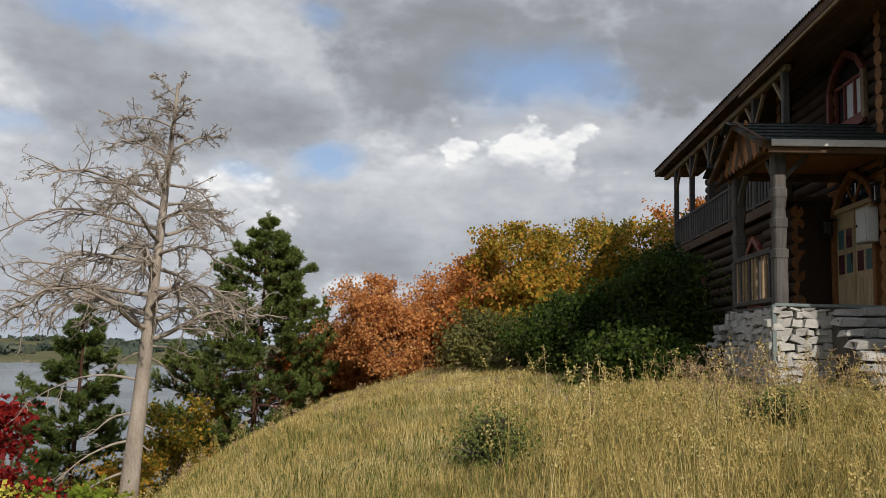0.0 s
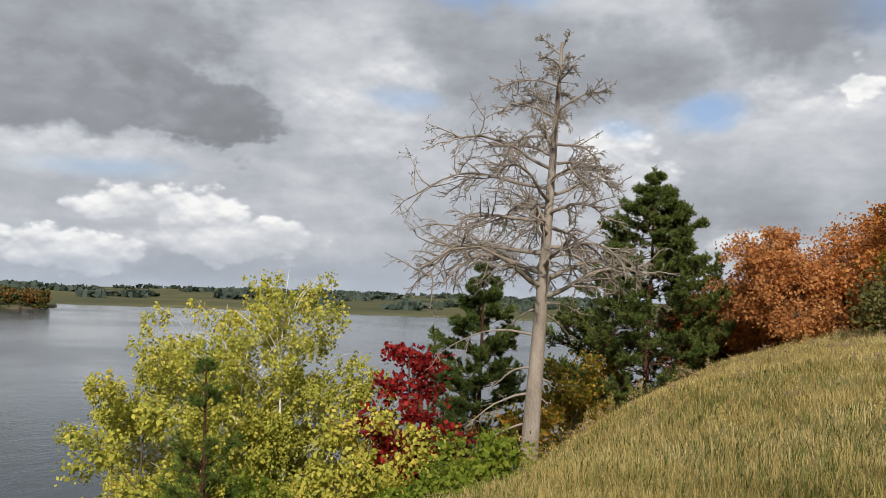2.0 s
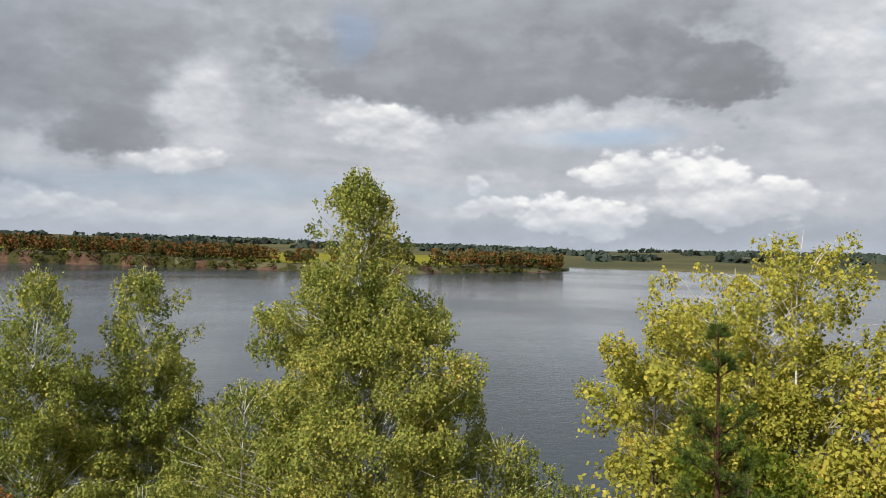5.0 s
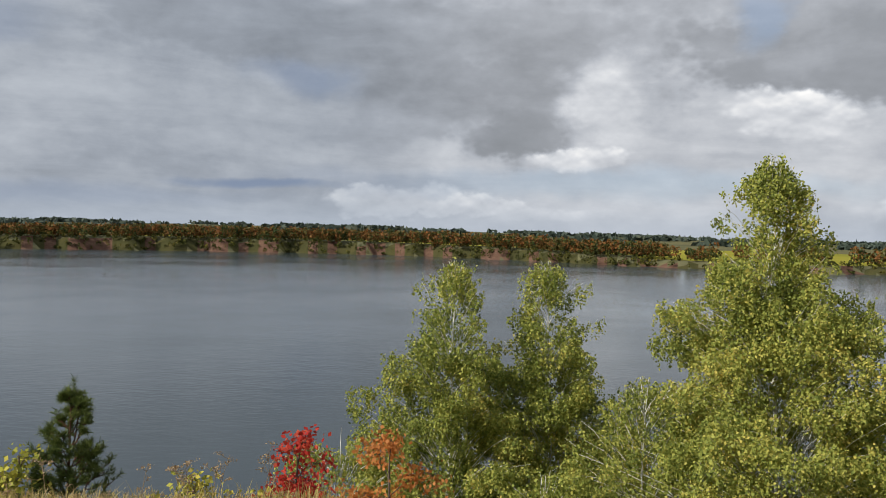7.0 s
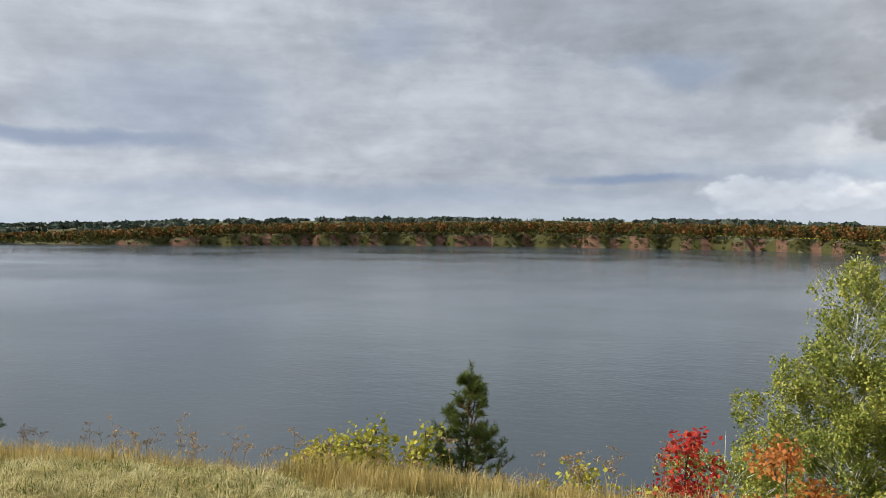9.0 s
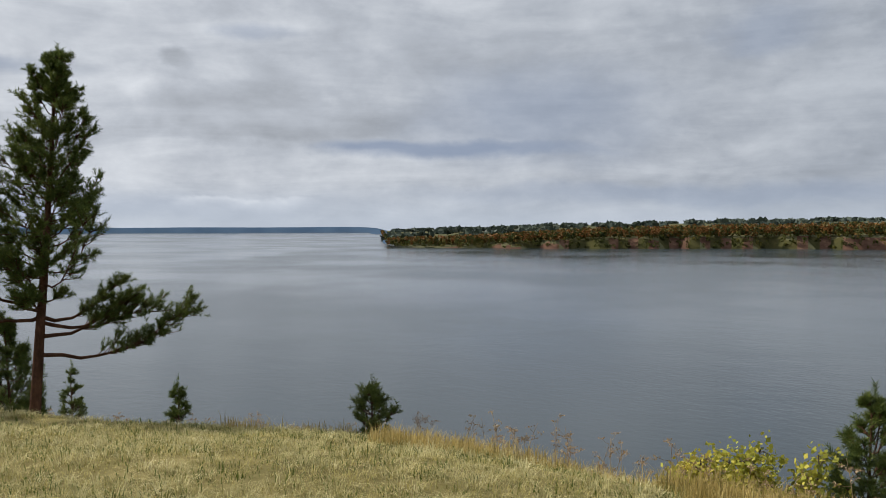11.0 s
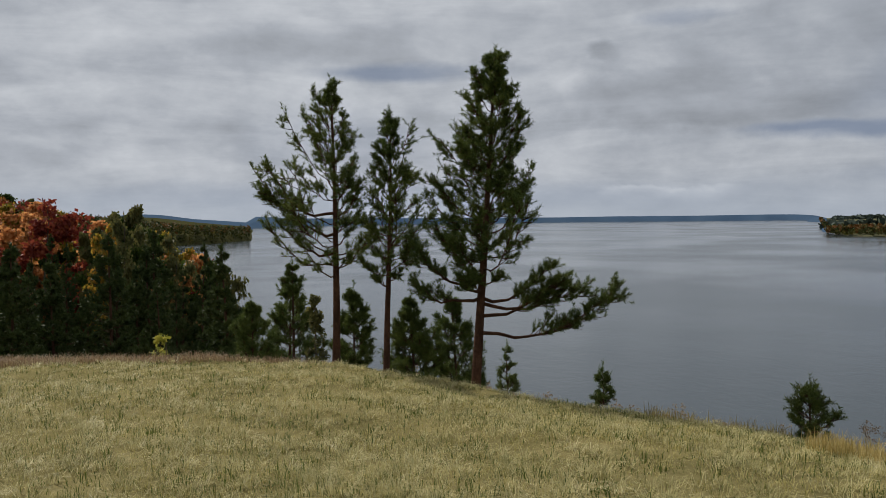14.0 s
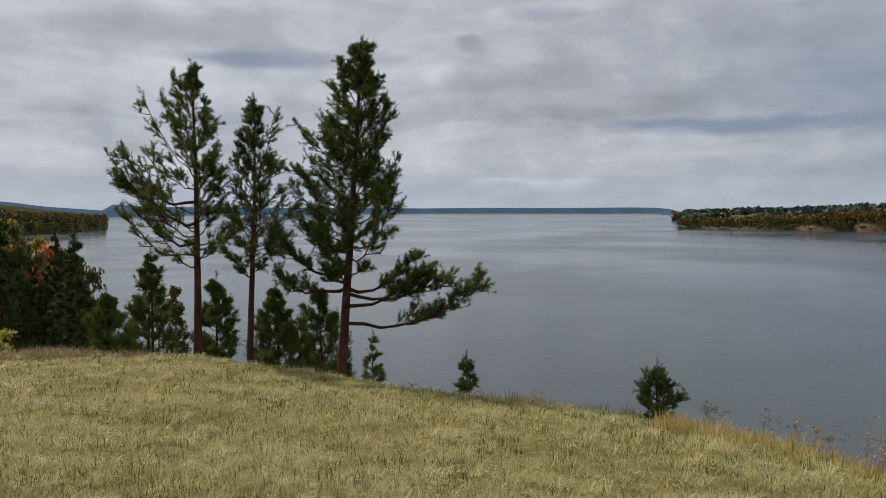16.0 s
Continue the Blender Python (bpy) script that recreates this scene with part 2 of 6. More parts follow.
cloud_col = N.ramp(tone, [(0.08, (0.235, 0.25, 0.27)), (0.28, (0.305, 0.322, 0.352)), (0.5, (0.44, 0.463, 0.505)), (0.75, (0.65, 0.668, 0.70)), (1.0, (0.94, 0.935, 0.925))])
cloud_col = N.mix(plain, cloud_col, N.mix(1.0, cloud_col, N.mix(sunny, (0.71, 0.745, 0.785), (1.03, 1.045, 1.06)), "MULTIPLY"))
blue = N.mix(0.5, N.mix(1.0, sky.outputs[0], (0.12, 0.12, 0.12), "MULTIPLY"), (0.30, 0.44, 0.72))
cool = N.mix(plain, blue, (0.20, 0.255, 0.365))
colour = N.mix(N.math("MULTIPLY", blueness, N.math("MAXIMUM", plain, N.step(centred(broad, 1.0), -0.38, -0.02))), cloud_col, cool)
haze = N.math("SUBTRACT", 1.0, N.step(dz, -0.01, 0.06))
colour = N.mix(N.math("MULTIPLY", haze, 0.6), colour, (0.42, 0.48, 0.57))
back = N.add("Background", Color=colour, Strength=1.0)
N.t.links.new(back.outputs[0], N.add("OutputWorld").inputs[0])


# ---- materials ----
def material(name):
    m = bpy.data.materials.new(name)
    m.use_nodes = True
    return m, Nodes(m.node_tree)


def finish(n, col, rough=0.8, bump=None, strength=0.3, dist=0.02, metal=0.0, spec=0.4):
    b = n.add("BsdfPrincipled", Roughness=rough, Metallic=metal)
    n.put(b.inputs["Base Color"], col if isinstance(col, bpy.types.NodeSocket) else (*col, 1))
    n.put(b.inputs["Specular IOR Level"], spec)
    if bump is not None:
        bn = n.add("Bump", Strength=strength, Distance=dist, Height=bump)
        n.put(b.inputs["Normal"], bn.outputs[0])
    n.t.links.new(b.outputs[0], n.add("OutputMaterial").inputs[0])
    return b


def leaf_material(name, stops, through_light=0.35, rough=0.55, patch=0.55, own=0.55):
    """Leaves: each its own tint, some light passing through."""
    m, n = material(name)
    isl = n.add("NewGeometry").outputs["Random Per Island"]
    obj = n.add("ObjectInfo").outputs["Random"]
    pos = n.add("NewGeometry").outputs["Position"]
    big = n.noise(pos, patch, 5.0, 0.62)
    f = n.math("ADD", n.math("MULTIPLY", isl, own), n.math("MULTIPLY", n.math("SUBTRACT", n.math("ADD", big, n.math("MULTIPLY", obj, 0.12)), 0.35 - 0.1 * (own - 0.5)), 0.9 if own > 0.45 else 1.5))
    col = n.ramp(f, stops)
    b = n.add("BsdfPrincipled", Roughness=rough)
    n.put(b.inputs["Base Color"], col)
    n.put(b.inputs["Specular IOR Level"], 0.10)
    tr = n.add("BsdfTranslucent")
    n.put(tr.inputs[0], col)
    mx = n.add("MixShader")
    n.put(mx.inputs[0], through_light)
    n.t.links.new(b.outputs[0], mx.inputs[1])
    n.t.links.new(tr.outputs[0], mx.inputs[2])
    n.t.links.new(mx.outputs[0], n.add("OutputMaterial").inputs[0])
    return m


def surface(name, a, b, scale, rough=0.85, c=None, bump=0.3, stretch=(1, 1, 1), dist=0.02, fine=None, spec=0.2):
    """Two or three colours blended by noise, with relief."""
    m, n = material(name)
    pos = n.add("NewGeometry").outputs["Position"]
    mp = n.add("Mapping", Vector=pos)
    mp.inputs["Scale"].default_value = stretch
    big = n.noise(mp.outputs[0], scale, 6.0, 0.6)
    small = n.noise(mp.outputs[0], fine or scale * 9, 5.0, 0.65)
    stops = [(0.3, a), (0.7, b)] if c is None else [(0.25, a), (0.5, b), (0.75, c)]
    col = n.ramp(n.math("ADD", n.math("MULTIPLY", big, 0.6), n.math("MULTIPLY", small, 0.4)), stops)
    finish(n, col, rough, small, bump, dist, spec=spec)
    return m


M_SOIL = surface("dry_turf", (0.10, 0.088, 0.038), (0.21, 0.18, 0.078), 0.8, 0.95, (0.35, 0.295, 0.14), 0.6, dist=0.06, spec=0.0)
M_FIELD = surface("yellow_field", (0.16, 0.17, 0.035), (0.25, 0.235, 0.04), 0.0022, 0.95, (0.33, 0.29, 0.06), 0.0, fine=0.013, spec=0.0)
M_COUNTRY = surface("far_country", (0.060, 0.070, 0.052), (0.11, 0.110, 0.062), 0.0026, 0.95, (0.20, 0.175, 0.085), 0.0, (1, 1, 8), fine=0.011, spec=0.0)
M_CLIFF = surface("red_earth", (0.06, 0.036, 0.026), (0.12, 0.070, 0.050), 0.03, 0.95, (0.22, 0.145, 0.10), 0.5, (1, 1, 3), dist=1.0, spec=0.0)
M_FLOOR = surface("forest_floor", (0.03, 0.032, 0.015), (0.06, 0.06, 0.025), 0.05, 0.95, (0.10, 0.08, 0.035), 0.2, spec=0.0)
# distant wooded ground, with the blue of aerial haze mixed into its colour
M_FARHAZE = surface("haze_blue_ground", (0.050, 0.085, 0.145), (0.06, 0.10, 0.16), 0.01, 0.95, (0.075, 0.115, 0.17), 0.0, spec=0.0)
M_BIRCH_BARK = surface("birch_bark", (0.58, 0.56, 0.52), (0.78, 0.76, 0.72), 3.0, 0.8, (0.16, 0.14, 0.12), 0.3, (1, 1, 4))
M_PINE_BARK = surface("pine_bark", (0.025, 0.017, 0.013), (0.085, 0.045, 0.030), 7.0, 0.95, (0.17, 0.092, 0.058), 1.0, (1, 1, 0.45), dist=0.05, fine=30, spec=0.05)
M_DEAD = surface("bleached_wood", (0.13, 0.105, 0.085), (0.28, 0.235, 0.195), 4.0, 0.85, (0.44, 0.39, 0.34), 0.5, (1, 1, 0.3))
M_DARK_BARK = surface("dark_bark", (0.05, 0.04, 0.03), (0.10, 0.08, 0.06), 6.0, 0.9, (0.16, 0.13, 0.10), 0.5)
L_BIRCH = leaf_material("birch_leaves", [(0.1, (0.098, 0.138, 0.034)), (0.4, (0.247, 0.287, 0.063)), (0.7, (0.437, 0.437, 0.103)), (0.95, (0.713, 0.529, 0.138))], 0.28)
L_YELLOW = leaf_material("yellow_birch_leaves", [(0.1, (0.176, 0.198, 0.039)), (0.4, (0.374, 0.374, 0.061)), (0.7, (0.550, 0.484, 0.088)), (0.95, (0.704, 0.495, 0.110))], 0.24)
L_RED = leaf_material("red_leaves", [(0.1, (0.13, 0.012, 0.014)), (0.5, (0.30, 0.022, 0.02)), (0.9, (0.45, 0.05, 0.03))])
L_ORANGE = leaf_material("orange_leaves", [(0.1, (0.230, 0.101, 0.029)), (0.45, (0.517, 0.201, 0.051)), (0.7, (0.661, 0.287, 0.101)), (0.95, (0.661, 0.402, 0.086))], 0.48)
L_RUST = leaf_material("rust_leaves", [(0.1, (0.30, 0.125, 0.045)), (0.5, (0.60, 0.27, 0.095)), (0.9, (0.74, 0.42, 0.17))], 0.5)
L_MAPLE = leaf_material("maple_leaves", [(0.1, (0.09, 0.12, 0.020)), (0.4, (0.30, 0.235, 0.034)), (0.65, (0.52, 0.29, 0.045)), (0.95, (0.62, 0.25, 0.045))], 0.48)
L_GREEN = leaf_material("green_leaves", [(0.1, (0.018, 0.034, 0.008)), (0.5, (0.042, 0.070, 0.013)), (0.9, (0.100, 0.125, 0.024))])
L_BRIGHT = leaf_material("bright_leaves", [(0.1, (0.092, 0.149, 0.017)), (0.5, (0.218, 0.276, 0.034)), (0.9, (0.380, 0.391, 0.069))], 0.48)
L_SCARLET = leaf_material("scarlet_leaves", [(0.1, (0.30, 0.02, 0.02)), (0.5, (0.50, 0.05, 0.035)), (0.9, (0.58, 0.13, 0.07))])
L_CRIMSON = leaf_material("crimson_leaves", [(0.1, (0.10, 0.02, 0.018)), (0.5, (0.24, 0.045, 0.03)), (0.9, (0.36, 0.10, 0.04))])
L_FLAME = leaf_material("flame_leaves", [(0.1, (0.25, 0.04, 0.015)), (0.5, (0.45, 0.12, 0.02)), (0.9, (0.50, 0.22, 0.04))])
L_GRASS = leaf_material("green_blades", [(0.1, (0.051, 0.085, 0.017)), (0.5, (0.111, 0.145, 0.030)), (0.9, (0.212, 0.212, 0.060))], 0.3)
L_HERB = leaf_material("herb_leaves", [(0.1, (0.09, 0.12, 0.035)), (0.5, (0.17, 0.20, 0.06)), (0.9, (0.28, 0.28, 0.10))], 0.3)
# darker copy of the pine needles; the gully pines' shade is in its colour
L_PINE_SHADED = leaf_material("shaded_needles", [(0.1, (0.022, 0.039, 0.014)), (0.5, (0.059, 0.084, 0.025)), (0.9, (0.119, 0.140, 0.042))], 0.08)
L_OLIVE = leaf_material("olive_leaves", [(0.1, (0.07, 0.08, 0.03)), (0.5, (0.13, 0.13, 0.045)), (0.9, (0.22, 0.19, 0.06))])
L_PINE = leaf_material("pine_needles", [(0.1, (0.040, 0.066, 0.020)), (0.5, (0.100, 0.138, 0.034)), (0.9, (0.21, 0.225, 0.058))], 0.25)
L_YPINE = leaf_material("young_pine_needles", [(0.1, (0.05, 0.085, 0.02)), (0.5, (0.10, 0.15, 0.03)), (0.9, (0.18, 0.22, 0.05))], 0.2)
L_STRAW = leaf_material("straw_blades", [(0.08, (0.13, 0.115, 0.034)), (0.3, (0.28, 0.22, 0.07)), (0.5, (0.43, 0.33, 0.115)), (0.75, (0.55, 0.43, 0.18)), (0.95, (0.70, 0.59, 0.32))], 0.3, patch=0.8, own=0.42)
L_TURF = leaf_material("turf_blades", [(0.08, (0.12, 0.112, 0.034)), (0.3, (0.28, 0.245, 0.078)), (0.5, (0.46, 0.40, 0.15)), (0.75, (0.55, 0.48, 0.22)), (0.95, (0.72, 0.65, 0.40))], 0.25, patch=2.4, own=0.34)
L_PALE = leaf_material("pale_tuft_blades", [(0.1, (0.22, 0.21, 0.08)), (0.4, (0.42, 0.38, 0.17)), (0.7, (0.60, 0.54, 0.28)), (0.95, (0.76, 0.70, 0.45))], 0.25, patch=2.0, own=0.4)
L_WEED = leaf_material("dry_weed", [(0.1, (0.20, 0.13, 0.07)), (0.5, (0.34, 0.24, 0.14)), (0.9, (0.50, 0.40, 0.26))], 0.2)
L_FAR = leaf_material("far_foliage", [(0.05, (0.025, 0.042, 0.014)), (0.28, (0.05, 0.07, 0.02)), (0.38, (0.10, 0.085, 0.022)), (0.50, (0.17, 0.085, 0.025)), (0.64, (0.22, 0.085, 0.028)), (0.78, (0.15, 0.09, 0.025)), (0.92, (0.30, 0.22, 0.04))], 0.1, patch=0.07, own=0.25)
# far wood strips: green lightened and cooled in the colour to suggest haze
L_FARWOOD = leaf_material("hazed_far_strips", [(0.1, (0.045, 0.065, 0.055)), (0.5, (0.065, 0.085, 0.065)), (0.9, (0.11, 0.11, 0.07))], 0.05, patch=0.01, own=0.3)
L_SCRUB = leaf_material("scrub_foliage", [(0.1, (0.030, 0.042, 0.012)), (0.5, (0.072, 0.078, 0.018)), (0.9, (0.204, 0.162, 0.030))], 0.1, patch=0.05, own=0.3)
# distant foliage; its blue is aerial haze put into the leaf colour
L_FARHAZE = leaf_material("haze_blue_wood", [(0.1, (0.09, 0.135, 0.21)), (0.9, (0.13, 0.18, 0.25))], 0.3)

M_WATER, n = material("lake_water")
pos = n.add("NewGeometry").outputs["Position"]
mp = n.add("Mapping", Vector=pos)
mp.inputs["Rotation"].default_value = (0, 0, 0.5)
mp.inputs["Scale"].default_value = (1.0, 0.55, 1.0)
rip = n.math("ADD", n.noise(mp.outputs[0], 0.55, 3.0), n.math("MULTIPLY", n.noise(mp.outputs[0], 0.11, 2.0), 1.2))
calm = n.step(n.noise(pos, 0.006, 3.0), 0.35, 0.68)
wb = finish(n, (0.035, 0.05, 0.058), n.math("ADD", 0.10, n.math("MULTIPLY", calm, 0.10)), rip, 0.4, 0.16)
wb.inputs["IOR"].default_value = 1.33
wb.inputs["Specular IOR Level"].default_value = 0.5


# ---- mesh helpers ----
def mesh(name, V, F, mats, mat_index=None, smooth=False):
    """A mesh from arrays of corners and of faces (rows of 3 or 4)."""
    me = bpy.data.meshes.new(name)
    V = np.asarray(V, np.float32)
    blocks = F if isinstance(F, list) else [F]
    blocks = [np.asarray(b, np.int32) for b in blocks if len(b)]
    loops = np.concatenate([b.ravel() for b in blocks])
    sizes = np.concatenate([np.full(len(b), b.shape[1], np.int32) for b in blocks])
    me.vertices.add(len(V))
    me.vertices.foreach_set("co", V.ravel())
    me.loops.add(len(loops))
    me.loops.foreach_set("vertex_index", loops)
    me.polygons.add(len(sizes))
    me.polygons.foreach_set("loop_start", np.concatenate([[0], np.cumsum(sizes)[:-1]]).astype(np.int32))
    me.polygons.foreach_set("loop_total", sizes)
    for m in mats if isinstance(mats, (list, tuple)) else [mats]:
        me.materials.append(m)
    if mat_index is not None:
        me.polygons.foreach_set("material_index", np.asarray(mat_index, np.int32))
    if smooth:
        me.polygons.foreach_set("use_smooth", np.ones(len(sizes), bool))
    me.update(calc_edges=True)
    me.validate()
    return me


def child(name, me, parent, label=""):
    ob = new(name, me)
    ob.parent = parent
    if label:
        ob["label"] = label
    return ob


def thing(name, x, y, z, label, category, group="", turn=0.0):
    ob = new(name)
    ob.matrix_world = pose(x, y, z, 0, 0, turn)
    ob.empty_display_size = 0.2
    return tagged(ob, label, category, group)


class Tubes:
    """Collects tapered limbs into one set of corners and faces."""

    def __init__(self):
        self.V, self.F, self.n = [], [], 0

    def add(self, pts, radii, sides=6):
        pts = np.asarray(pts, float)
        d = np.gradient(pts, axis=0)
        d /= np.linalg.norm(d, axis=1)[:, None] + 1e-9
        ref = np.array([0.0, 0, 1]) if abs(d[0, 2]) < 0.8 else np.array([1.0, 0, 0])
        u = np.cross(d, ref)
        u /= np.linalg.norm(u, axis=1)[:, None] + 1e-9
        v = np.cross(d, u)
        a = np.arange(sides) * 2 * np.pi / sides
        ring = pts[:, None] + np.asarray(radii)[:, None, None] * (np.cos(a)[None, :, None] * u[:, None] + np.sin(a)[None, :, None] * v[:, None])
        k, m = len(pts), sides
        i = np.arange(k - 1)[:, None] * m + np.arange(m)[None]
        j = np.arange(k - 1)[:, None] * m + (np.arange(m)[None] + 1) % m
        self.F.append(np.stack([i, j, j + m, i + m], -1).reshape(-1, 4) + self.n)
        self.V.append(ring.reshape(-1, 3))
        self.n += k * m

    def mesh(self, name, mat):
        return mesh(name, np.concatenate(self.V), np.concatenate(self.F), mat, smooth=True)


def cards(P, size, rng, mat, name, long=1.5, droop=0.0, axis=None, spread=1.0):
    """Small pointed leaves, one folded four-sided face each, at the points P."""
    P = np.asarray(P, float)
    k = len(P)
    a = rng.normal(size=(k, 3)) * spread
    if axis is not None:
        a += axis
    a[:, 2] -= droop
    a /= np.linalg.norm(a, axis=1)[:, None] + 1e-9
    b = np.cross(a, rng.normal(size=(k, 3)))
    b /= np.linalg.norm(b, axis=1)[:, None] + 1e-9
    s = (size * rng.uniform(0.6, 1.35, k))[:, None]
    V = np.stack([P, P + a * s * long * 0.45 + b * s * 0.5, P + a * s * long, P + a * s * long * 0.5 - b * s * 0.5], 1).reshape(-1, 3)
    return mesh(name, V, np.arange(4 * k).reshape(-1, 4), mat)


def smooth01(v):
    v = np.clip(v, 0, 1)
    return v * v * (3 - 2 * v)


# ---- the lie of the land ----
LAKE = -38.4
SHORE_AZ = [0, 30, 42, 50, 57.4, 57.9, 59.5, 64, 69, 77, 82, 88, 95, 102, 110, 120, 131, 137, 142, 145.2, 146.2, 147.5, 165, 179.5, 181, 181.9, 182.4, 186, 190]
SHORE_D = [1420, 1420, 1450, 1580, 1640, 1350, 1290, 1190, 1120, 1165, 1205, 1310, 1430, 1470, 1490, 1485, 1420, 1430, 1480, 1575, 4450, 4500, 4500, 4200, 3700, 3600, 1560, 1360, 1300]
BANK_H = [3, 3, 3, 3, 3, 2, 5, 9, 10, 9, 12, 17, 20, 21, 21, 20, 17, 9, 4, 1.5, 22, 25, 25, 30, 30, 25, 8, 14, 20]
BACK_H = [22, 22, 22, 20, 14, 14, 16, 22, 26, 32, 38, 44, 50, 54, 56, 52, 36, 20, 8, 3, 30, 34, 52, 72, 80, 82, 16, 40, 90]


def hill_noise(x, y, s, seed=0.0):
    return (np.sin(x / s + 1.3 + seed) * np.cos(y / s * 1.17 + 0.4 + seed) + 0.5 * np.sin(x / s * 2.3 + y / s * 1.7 + 2.1 + seed))


def coast_x(y):
    return np.interp(-np.asarray(y, float), [20, 60, 100, 180, 300, 600], [-60, -30, -14, 8, 34, 110])


def ground_height(x, y):
    x, y = np.asarray(x, float), np.asarray(y, float)
    r = np.hypot(x, y) + 1e-6
    az = np.degrees(np.arctan2(-x, y)) % 360
    north = smooth01((y - 2) / 10)
    s = 0.010 + 0.020 * north
    xm = np.minimum(x, 0)
    bend = np.where(xm > -9, xm * xm, 81 + 18 * (-9 - xm))
    top = 0.065 * np.clip(y, -45, 26) - 0.0012 * np.minimum(y, 0) ** 2 - s * bend + np.clip(x, 0, 30) * (0.09 * smooth01(y / 8) - 0.015)
    top += 0.018 * np.clip(x + 5, 0, 20) * smooth01((-y - 8) / 10)
    top -= 0.10 * np.clip(-2.5 - x, 0, 4) * smooth01((-y - 8) / 8)
    top += 0.05 * hill_noise(x, y, 1.9) * smooth01(r / 6) + 0.03 * hill_noise(x, y, 0.7)
    top -= 0.42 * smooth01((y - 11) / 13) * smooth01((x + 8.5) / 4)
    edge = np.interp(y, [-12, -1, 3, 8, 14, 20], [-9.8, -9.6, -4.8, -4.3, -6.0, -7.6])
    e1 = edge - x
    e2 = (x + 5.2) * -0.547 + (y + 17.6) * -0.837
    k = 2.2
    e = np.maximum(e1, e2) + k * np.log1p(np.exp(-np.abs(e1 - e2) / k)) - k * np.log(2) * np.exp(-np.abs(e1 - e2) / k)
    fall = 0.9 * np.logaddexp(0, e / 0.9)
    near = top - 0.62 * fall + 0.25 * hill_noise(x, y, 4.0) * smooth01(e / 6)
    # the wooded hillside across the gully
    inland = x - coast_x(y)
    hill = LAKE + np.where(inland < 30, 0.80 * inland, 24 + 0.42 * (inland - 30)) + 0.6 * hill_noise(x, y, 14)
    hill = np.minimum(hill, 9)
    w = smooth01((-y - 28) / 25)
    gully = np.maximum(near, hill * w + (near - 4) * (1 - w))
    near = np.where(y < -28, gully, near)
    near = np.maximum(near, LAKE - 6)
    # the far shores
    d = np.interp(az, SHORE_AZ, SHORE_D)
    bank = np.interp(az, SHORE_AZ, BANK_H)
    rear = np.interp(az, SHORE_AZ, BACK_H)
    d = d + 14 * np.sin(az * 2.1) + 6 * np.sin(az * 6.3)
    out = (r - d)
    land = bank * smooth01((out + 4) / 26) + np.maximum(rear - bank, 0) * smooth01(out / 3000) + 1.5 * hill_noise(x, y, 170) * smooth01(out / 300)
    far = np.where(out > -4, LAKE + 0.4 + land, LAKE - 6)
    behind = (az > 196) & (az < 359)
    wb = smooth01((az - 186) / 8) * smooth01((370 - az) / 20)
    far = np.where(az > 184, far * (1 - wb) + wb * (-4 + 2 * hill_noise(x, y, 90)), far)
    f = smooth01((r - 420) / 300)
    return np.where(r < 420, near, np.where(r > 720, far, near * (1 - f) + far * f))


def gz(x, y):
    return float(ground_height(np.array([x]), np.array([y]))[0])


def polar(az, r):
    a = radians(az)
    return -math.sin(a) * r, math.cos(a) * r


